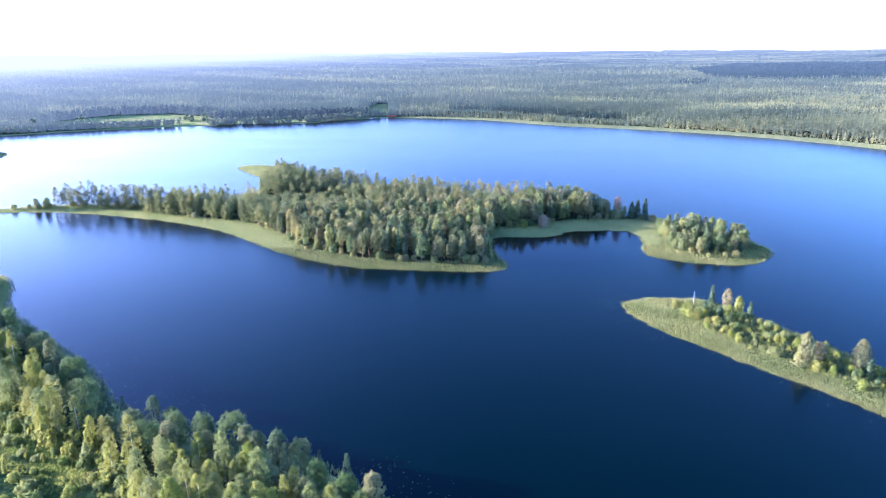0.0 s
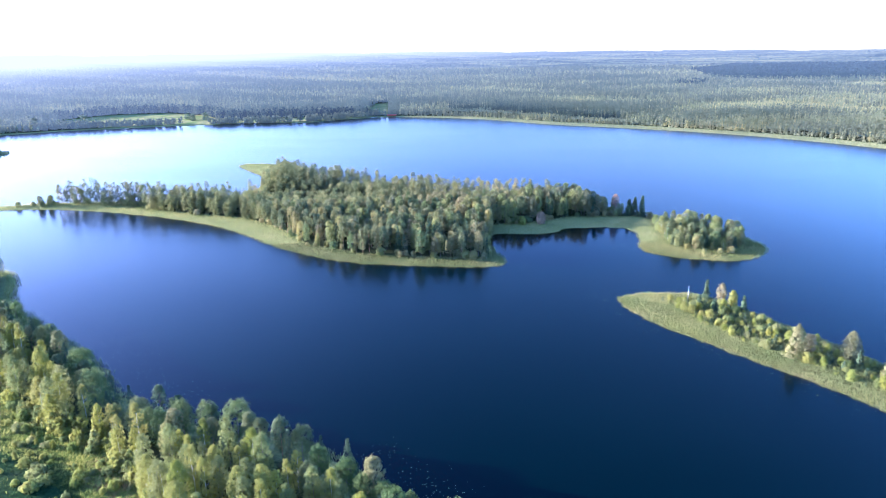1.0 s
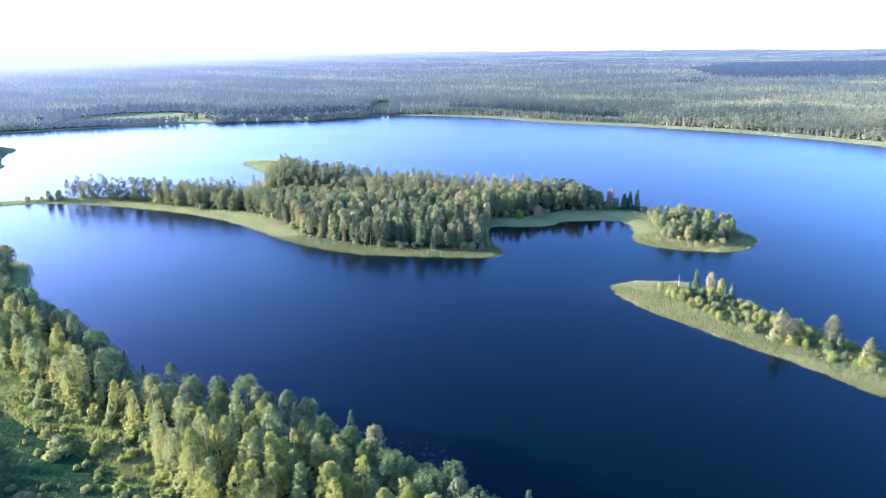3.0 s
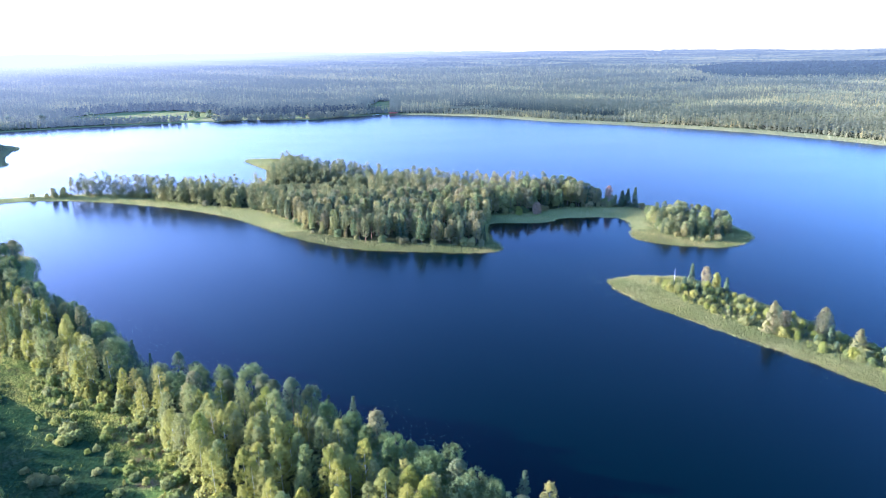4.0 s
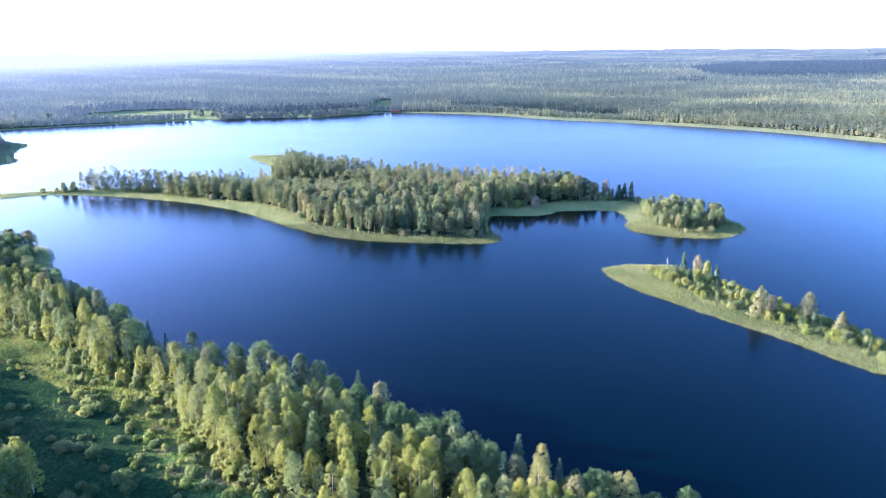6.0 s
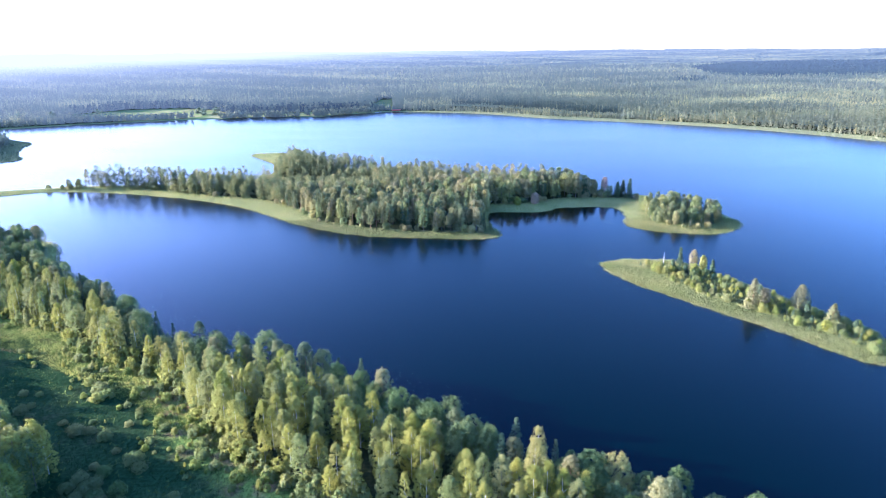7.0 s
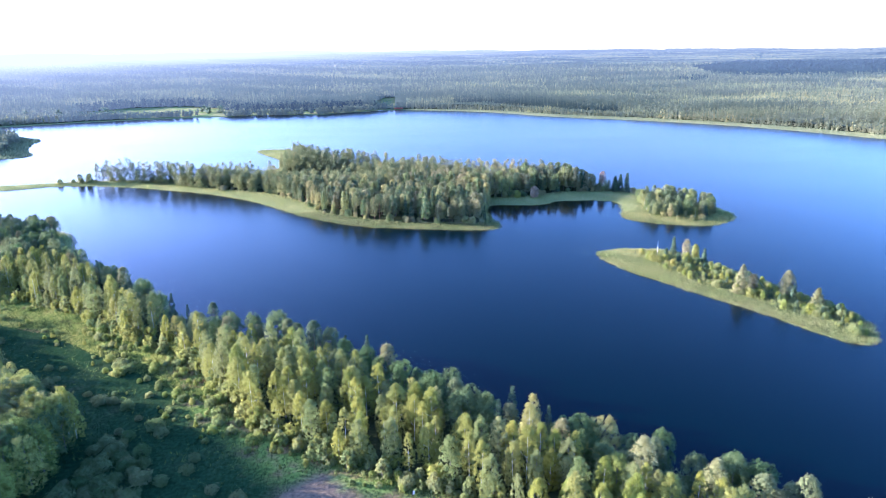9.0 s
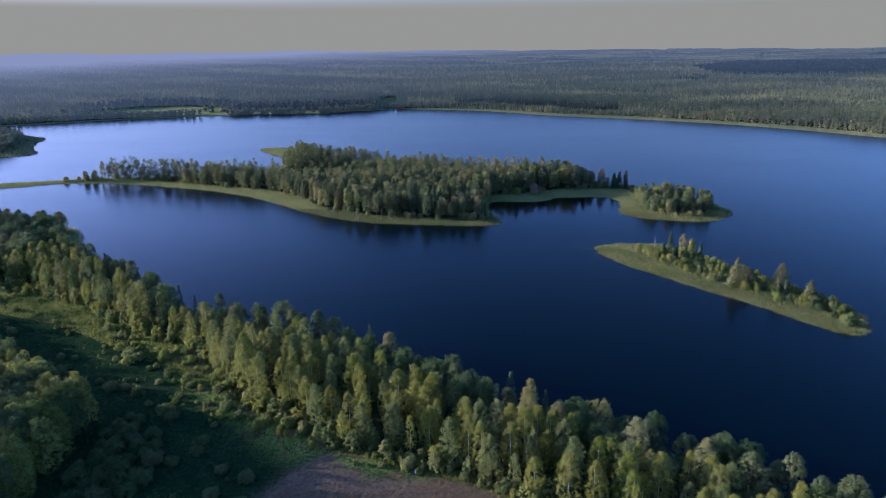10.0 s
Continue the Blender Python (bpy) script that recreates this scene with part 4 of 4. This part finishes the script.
def distance_material():
    """The woods of the far distance, haze painted in as a pale emission."""
    m, n, l, p = nodes_of("far_distance")
    at = n.new("ShaderNodeAttribute")
    at.attribute_name = "tint"
    # darkest stops carry the painted cloud shadow and the forest-edge shade
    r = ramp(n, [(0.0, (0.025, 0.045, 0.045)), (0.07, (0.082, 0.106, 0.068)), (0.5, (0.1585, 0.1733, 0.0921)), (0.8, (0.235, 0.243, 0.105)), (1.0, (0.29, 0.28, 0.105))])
    l.new(at.outputs["Fac"], r.inputs["Fac"])
    l.new(r.outputs["Color"], p.inputs["Base Color"])
    p.inputs["Roughness"].default_value = 0.9
    p.inputs["Specular IOR Level"].default_value = 0.1
    haze_glow = n.new("ShaderNodeAttribute")
    haze_glow.attribute_name = "haze_glow"
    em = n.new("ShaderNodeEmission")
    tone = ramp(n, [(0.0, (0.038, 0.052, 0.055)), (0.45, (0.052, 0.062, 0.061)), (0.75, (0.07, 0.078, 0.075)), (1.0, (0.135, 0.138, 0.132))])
    l.new(haze_glow.outputs["Fac"], tone.inputs["Fac"])
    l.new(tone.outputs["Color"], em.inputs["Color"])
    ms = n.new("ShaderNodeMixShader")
    l.new(haze_glow.outputs["Fac"], ms.inputs[0])
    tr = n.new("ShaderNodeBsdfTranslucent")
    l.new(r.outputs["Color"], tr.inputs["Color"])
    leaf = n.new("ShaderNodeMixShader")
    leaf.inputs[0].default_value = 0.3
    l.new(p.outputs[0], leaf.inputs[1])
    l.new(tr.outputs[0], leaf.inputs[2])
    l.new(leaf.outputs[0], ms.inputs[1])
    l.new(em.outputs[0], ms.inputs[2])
    l.new(ms.outputs[0], n["Material Output"].inputs["Surface"])
    return m


DISTANCE = distance_material()
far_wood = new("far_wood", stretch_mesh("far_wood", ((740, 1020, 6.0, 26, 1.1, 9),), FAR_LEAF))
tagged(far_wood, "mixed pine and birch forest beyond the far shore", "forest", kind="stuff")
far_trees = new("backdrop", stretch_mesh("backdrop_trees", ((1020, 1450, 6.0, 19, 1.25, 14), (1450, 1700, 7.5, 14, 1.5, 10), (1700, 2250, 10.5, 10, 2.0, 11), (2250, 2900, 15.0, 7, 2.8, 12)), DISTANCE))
tagged(far_trees, "far pine woods behind the lake, haze painted in as glow", "distance", kind="structure")


def canopy(name, r0, r1, step, growth, az_step, material, seed):
    """The roof of the forest, tree top by tree top."""
    r = np.random.default_rng(seed)
    az = np.radians(np.arange(-43, 43.01, az_step))
    rad = np.array(grown(r0, step, r1, growth))
    A, R = np.meshgrid(az, rad)
    A = A + r.uniform(-0.4, 0.4, A.shape) * np.radians(az_step)
    R = R + r.uniform(-0.35, 0.35, R.shape) * step
    xy = np.stack([(R * np.sin(A)).ravel(), (R * np.cos(A)).ravel() - 30], 1)
    d = -depth_in(P_LAKE, xy)
    lean = np.clip((R.ravel() - 1600) / 2000, 0, 1)
    far = R.ravel() > 2900
    hi = np.where(far, np.where(r.uniform(0, 1, len(xy)) < 0.5, r.uniform(12, 17, len(xy)), r.uniform(6, 11, len(xy))), r.uniform(7.5, 10, len(xy)))
    hi = hi * (1 - 0.8 * lean) + 12 * 0.8 * lean
    tall, light = stand(xy)
    hi = hi - 4 - 3.0 * wood_mood(xy) + np.where(far, 6, 3.5) * np.clip(1.6 * tall - 0.3, 0, 1) + 2.5 * wobble(xy, 90.0) + 5 * wobble(xy, 400.0, 2.0) * np.clip((xy[:, 1] - 1500) / 1500, 0, 1)
    z = far_rise(xy) + hi
    keep = (d > 48)
    for f in FIELDS:
        keep &= depth_in(f, xy) < -18
    n, m = A.shape
    ii = np.arange(n * m).reshape(n, m)
    f = np.stack([ii[:-1, :-1], ii[:-1, 1:], ii[1:, 1:], ii[1:, :-1]], -1).reshape(-1, 4)
    f = f[keep[f].all(1)]
    tint = np.clip(0.25 + 0.5 * light + 0.55 * wood_mood(xy) + 0.2 * wobble(xy, 120.0) + 0.25 * wobble(xy, 500.0, 4.0) + r.normal(0, 0.12, len(xy)), 0, 1)
    tint = np.where(dark_patch(xy), 0.0, np.maximum(tint, 0.1))
    haze_glow = haze_glow_at(xy[:, 0], xy[:, 1])
    return mesh_of(name, np.c_[xy, z], f, material, False, [("tint", "POINT", tint), ("haze_glow", "POINT", haze_glow)])


forest = new("forest_canopy", canopy("forest_canopy", 780, 1490, 7.0, 1.002, 0.2, CANOPY_LEAF, 12))
tagged(forest, "roof of the pine forest beyond the lake", "forest", kind="stuff")
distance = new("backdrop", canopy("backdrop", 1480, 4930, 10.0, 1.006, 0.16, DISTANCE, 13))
tagged(distance, "blue-green woods of the far distance, haze painted in as glow", "distance", kind="structure")


# ---- reeds ----
def blades(name, xy, height, width, tint, mat, r, z=None, per=2):
    z = ground_height(xy) if z is None else z
    z = np.maximum(z, -0.3)
    n = len(xy)
    base = np.repeat(np.c_[xy, z], per, 0) + np.c_[r.normal(0, 0.45, (n * per, 2)), np.zeros(n * per)]
    a = r.uniform(0, 2 * math.pi, n * per)
    w = np.repeat(width, per)[:, None] * np.stack([np.cos(a), np.sin(a), 0 * a], 1)
    tip = base + np.c_[r.normal(0.12, 0.3, (n * per, 2)), np.repeat(height, per) * r.uniform(0.45, 1.3, n * per)]
    v = np.stack([base - w, base + w, tip + 0.35 * w, tip - 0.35 * w], 1).reshape(-1, 3)
    f = np.arange(len(v)).reshape(-1, 4)
    return mesh_of(name, v, f, mat, False, [("tint", "FACE", np.repeat(tint, per))])


def reed_bed(name, label, polygon, spacing, keep, seed, height=1.25, width=0.09, ripe=0.45, mat=None):
    r = np.random.default_rng(seed)
    xy = scatter(polygon, spacing, r, 0.5)
    xy = xy[keep(xy)]
    h = height * r.uniform(0.7, 1.15, len(xy))
    tint = np.clip(ripe + 0.25 * wobble(xy, 9.0) + r.normal(0, 0.2, len(xy)), 0, 1)
    return tagged(new(name, blades(name, xy, h, np.full(len(xy), width), tint, mat or REED_LEAF, r)), label, "reeds", kind="stuff")


def bounds(poly, pad=4):
    lo, hi = poly.min(0) - pad, poly.max(0) + pad
    return np.array([lo, (hi[0], lo[1]), hi, (lo[0], hi[1])])


reed_bed("reeds", "yellow-green reed bed of the long islet", bounds(P_PEN), 0.36, lambda q: (land_depth(q) > -0.8) & (depth_in(P_PEN, q) > -3), 61, 0.75, 0.04)
reed_bed("reeds", "olive reed belt round the wooded island", bounds(P_ISLAND), 0.66,
         lambda q: (land_depth(q) > -0.8) & (depth_in(P_ISLAND, q) > -3) & (depth_in(P_IWOOD, q) < 2), 62, 0.9, 0.05)
reed_bed("reeds", "green reeds along the near shore", np.array([(-300, 330), (-230, 370), (-100, 220), (120, 90), (100, 40), (-60, 150), (-240, 280)], float), 0.8,
         lambda q: (land_depth(q) > -1.5) & (land_depth(q) < 5) & (depth_in(P_LAKE, q) > -7), 63, 1.2, 0.08)

reed_bed("reeds", "pale reed fringe along the far shore", np.array([(-230, 1100), (-60, 1180), (60, 1140), (280, 990), (480, 820), (560, 720), (660, 760), (470, 990), (230, 1120), (0, 1250), (-230, 1170)], float), 2.6,
         lambda q: (-depth_in(P_LAKE, q) > -2) & (-depth_in(P_LAKE, q) < marsh_width(q) + 4 * wobble(q, 25.0)), 64, 1.3, 0.3, 0.3, MARSH_LEAF)
# lowest tint on these reeds stands for shade on the spit
reed_bed("reeds", "reeds of the western spit, shade put into a dark tint", np.array([(-760, 640), (-440, 640), (-500, 860), (-760, 900)], float), 2.4,
         lambda q: (depth_in(P_WEST, q) > -1), 65, 1.6, 0.6, 0.0, MARSH_LEAF)

# meadow grass
grng = np.random.default_rng(66)
gq = scatter(np.array([(-260, 226), (-168, 216), (-106, 174), (-61, 125), (-15, 96), (40, 66), (60, 40), (-60, 40), (-130, 60), (-180, 150), (-260, 190)], float), 1.15, grng, 0.5)
gq = gq[depth_in(P_SAND, gq) < 0.5]
# tint drops away from the belt, painting a sunlit edge and shaded meadow
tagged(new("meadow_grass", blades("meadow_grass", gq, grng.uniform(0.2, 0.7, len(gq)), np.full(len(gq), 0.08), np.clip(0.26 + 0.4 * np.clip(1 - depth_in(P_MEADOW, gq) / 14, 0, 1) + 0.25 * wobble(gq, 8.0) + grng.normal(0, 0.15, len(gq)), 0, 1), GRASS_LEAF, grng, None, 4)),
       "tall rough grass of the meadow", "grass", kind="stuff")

# yellow-green blades, sunlight on the strip painted into their tint
sq = scatter(np.array([(-230, 229), (-168, 216), (-136, 190), (-106, 174), (-79, 147), (-61, 125), (-39, 106), (-15, 96), (20, 78), (12, 74), (-24, 94), (-56, 114), (-86, 137), (-118, 158), (-160, 186), (-230, 212)], float), 0.62, grng, 0.5)
sq = sq[depth_in(P_SAND, sq) < 0.5]
brown = wobble(sq, 13.0, 4.0) + 0.3 * wobble(sq, 4.0, 1.0) > 0.3
brown &= depth_in(P_OPEN, sq) < 0
bq, sq = sq[brown], sq[~brown]
tagged(new("meadow_grass", blades("meadow_grass", bq, grng.uniform(0.15, 0.4, len(bq)), np.full(len(bq), 0.05), np.clip(0.5 + 0.4 * wobble(bq, 5.0, 2.0) + grng.normal(0, 0.15, len(bq)), 0, 1), RUST_GRASS, grng, None, 5)),
       "low red-brown grass in patches at the meadow's edge", "grass", kind="stuff")
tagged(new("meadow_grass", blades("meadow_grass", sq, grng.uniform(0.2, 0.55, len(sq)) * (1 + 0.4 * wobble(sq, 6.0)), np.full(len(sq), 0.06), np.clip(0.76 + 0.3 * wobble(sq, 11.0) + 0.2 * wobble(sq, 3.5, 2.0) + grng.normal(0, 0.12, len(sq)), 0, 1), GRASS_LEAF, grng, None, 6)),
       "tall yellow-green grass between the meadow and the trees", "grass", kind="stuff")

lq = scatter(np.array([(-44, 78), (-20, 77), (-4, 82), (6, 87), (20, 75), (24, 62), (-40, 60)], float), 0.7, grng, 0.5)
lq = lq[grng.uniform(0, 1, len(lq)) < 0.75]
tagged(new("low_plants", blades("low_plants", lq, grng.uniform(0.1, 0.35, len(lq)), np.full(len(lq), 0.07), np.clip(0.6 + 0.3 * wobble(lq, 4.0, 2.0) + grng.normal(0, 0.15, len(lq)), 0, 1), RUST_GRASS, grng, None, 5)),
       "low rust-brown plants on the sandy clearing", "plants", kind="stuff")

# trees on the western spit, along the far shore and round the far fields
trng = np.random.default_rng(73)
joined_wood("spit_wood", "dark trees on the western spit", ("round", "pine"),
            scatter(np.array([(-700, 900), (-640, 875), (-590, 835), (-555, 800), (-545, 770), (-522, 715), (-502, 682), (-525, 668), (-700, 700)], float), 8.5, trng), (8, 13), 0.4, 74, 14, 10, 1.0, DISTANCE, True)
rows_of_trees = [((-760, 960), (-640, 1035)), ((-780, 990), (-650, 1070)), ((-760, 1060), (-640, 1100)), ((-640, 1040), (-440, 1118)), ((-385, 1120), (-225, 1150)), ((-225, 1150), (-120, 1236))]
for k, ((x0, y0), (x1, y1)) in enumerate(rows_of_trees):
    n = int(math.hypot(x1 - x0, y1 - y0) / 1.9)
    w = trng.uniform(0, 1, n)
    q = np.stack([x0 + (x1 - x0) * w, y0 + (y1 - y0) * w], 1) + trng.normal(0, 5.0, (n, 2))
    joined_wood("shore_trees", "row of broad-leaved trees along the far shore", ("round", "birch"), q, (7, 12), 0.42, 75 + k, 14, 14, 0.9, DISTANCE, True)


# edge of the forest behind the far fields, its shade painted as a dark tint
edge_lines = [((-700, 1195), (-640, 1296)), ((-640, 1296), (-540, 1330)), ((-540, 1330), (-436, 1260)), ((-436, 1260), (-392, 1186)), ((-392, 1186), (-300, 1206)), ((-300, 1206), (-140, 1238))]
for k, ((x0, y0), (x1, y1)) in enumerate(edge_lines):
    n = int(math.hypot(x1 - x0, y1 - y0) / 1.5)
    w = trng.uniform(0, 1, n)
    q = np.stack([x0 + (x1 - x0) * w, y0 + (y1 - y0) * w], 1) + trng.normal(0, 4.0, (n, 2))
    joined_wood("forest_edge", "blue-green forest edge behind the far field, shade painted as dark tint", ("round", "birch"), q, (12, 19), 0.05, 95 + k, 16, 10, 1.0, DISTANCE, True)


def broad_tree(x, y, h, seed):
    return single("solitary round broad-leaved tree by the far field", "tree", "field_tree", "round", x, y, h, h * 0.45, 1.0, 60, 14, 0.8, 1.5, FIELD_LEAF, GREY_BARK, seed)


for k, (x, y, h) in enumerate([(-668, 1085, 15), (-628, 1090, 13), (-600, 1110, 17), (-720, 1080, 14), (-650, 1060, 11), (-438, 1165, 12), (-420, 1180, 14), (-455, 1190, 12), (-140, 1268, 16)]):
    broad_tree(x, y, h, 120 + k)


# lily pads in loose rafts off the reeds
def pads(places, count, spread, seed):
    r = np.random.default_rng(seed)
    c = np.repeat(np.array(places, float), count, 0) + r.normal(0, 1, (len(places) * count, 2)) * spread
    c = c[land_depth(c) < -1]
    rad = r.uniform(0.08, 0.17, len(c))
    a = np.arange(6) * math.pi / 3
    ring = np.stack([np.cos(a), np.sin(a)], 1)[None] * rad[:, None, None] * r.uniform(0.8, 1.2, (len(c), 6, 1)) + c[:, None]
    v = np.concatenate([ring, np.full((len(c), 6, 1), 0.012)], 2).reshape(-1, 3)
    return mesh_of("lily_pads", v, np.arange(len(v)).reshape(-1, 6), PAD)


PAD = rough_material("lily_pad", [(0.3, (0.08, 0.14, 0.05)), (0.7, (0.17, 0.22, 0.1))], 1.5, 0.6, 0.05)
lily = [(-128, 243), (-118, 226), (-105, 212), (-92, 204), (-138, 254), (-20, 170), (-8, 158), (2, 150), (110, 395), (114, 385), (104, 404), (88, 280), (98, 262), (112, 240), (128, 222), (146, 194), (158, 178),
        (128, 300), (150, 270), (165, 243), (178, 216), (187, 200), (82, 298), (46, 352), (80, 300), (136, 212)]
tagged(new("lily_pads", pads(lily, 34, 4.5, 90)), "floating lily pads in loose rafts", "lily pads", kind="stuff")

# small upright object on the sandy clearing, dark and white, its kind unknown
post = new("marker_post")
post.matrix_basis = pose(-7, 85, float(ground_height(np.array([[-7.0, 85.0]]))[0]), 0, 0, 20)
tagged(post, "small upright white and dark object on the sand, kind unknown", "post")
WHITE_PAINT = rough_material("white_paint", [(0.3, (0.6, 0.6, 0.58)), (0.7, (0.8, 0.8, 0.78))], 6.0, 0.6, 0.05)
DARK_PAINT = rough_material("dark_paint", [(0.3, (0.02, 0.022, 0.028)), (0.7, (0.05, 0.05, 0.06))], 6.0, 0.6, 0.05)


def board(name, size, at, material, parent, label="", bevel=0.02, turn=0.0):
    bm = bmesh.new()
    bmesh.ops.create_cube(bm, size=1.0, matrix=pose(*at, 0, 0, turn) @ Matrix.Diagonal((*size, 1)))
    bmesh.ops.bevel(bm, geom=bm.edges, offset=bevel, segments=1, affect="EDGES")
    return part(name, bm, material, parent, label)


board("pole", (0.22, 0.22, 1.5), (-0.16, 0, 0.72), DARK_PAINT, post)
board("plate", (0.34, 0.12, 1.1), (0.16, 0, 0.95), WHITE_PAINT, post, "white upright half")

# bathing place on the far shore: a low red-brown shelter and a plank jetty
RED_WOOD = rough_material("red_brown_boards", [(0.3, (0.28, 0.07, 0.05)), (0.7, (0.42, 0.14, 0.1))], 2.0, 0.8, 0.2, (6, 6, 0.5))
PLANK = rough_material("grey_planks", [(0.3, (0.3, 0.28, 0.25)), (0.7, (0.55, 0.52, 0.47))], 2.0, 0.8, 0.2)
shelter = new("beach_shelter")
shelter.matrix_basis = pose(-92, 1222, 0.9, 0, 0, 4)
tagged(shelter, "low red-brown wooden shelter at the far beach", "shelter")
board("wall", (16, 0.3, 2.4), (0, 2.5, 1.2), RED_WOOD, shelter)
for k in range(5):
    board("post", (0.25, 0.25, 2.5), (-7.8 + 3.9 * k, -2.4, 1.25), RED_WOOD, shelter)
board("roof", (17.5, 6.4, 0.3), (0, 0, 2.75), RED_WOOD, shelter, "faded red roof")
jetty = new("jetty")
jetty.matrix_basis = pose(-122, 1205, 0, 0, 0, -35)
tagged(jetty, "pale plank jetty reaching into the lake", "jetty")
for k in range(9):
    board("plank", (2.2, 2.0, 0.18), (0, 6 - 2.06 * k, 0.75), PLANK, jetty)
for k in range(4):
    for sgn in (-1, 1):
        board("pile", (0.25, 0.25, 2.2), (sgn * 0.95, 5 - 5 * k, -0.3), PLANK, jetty)
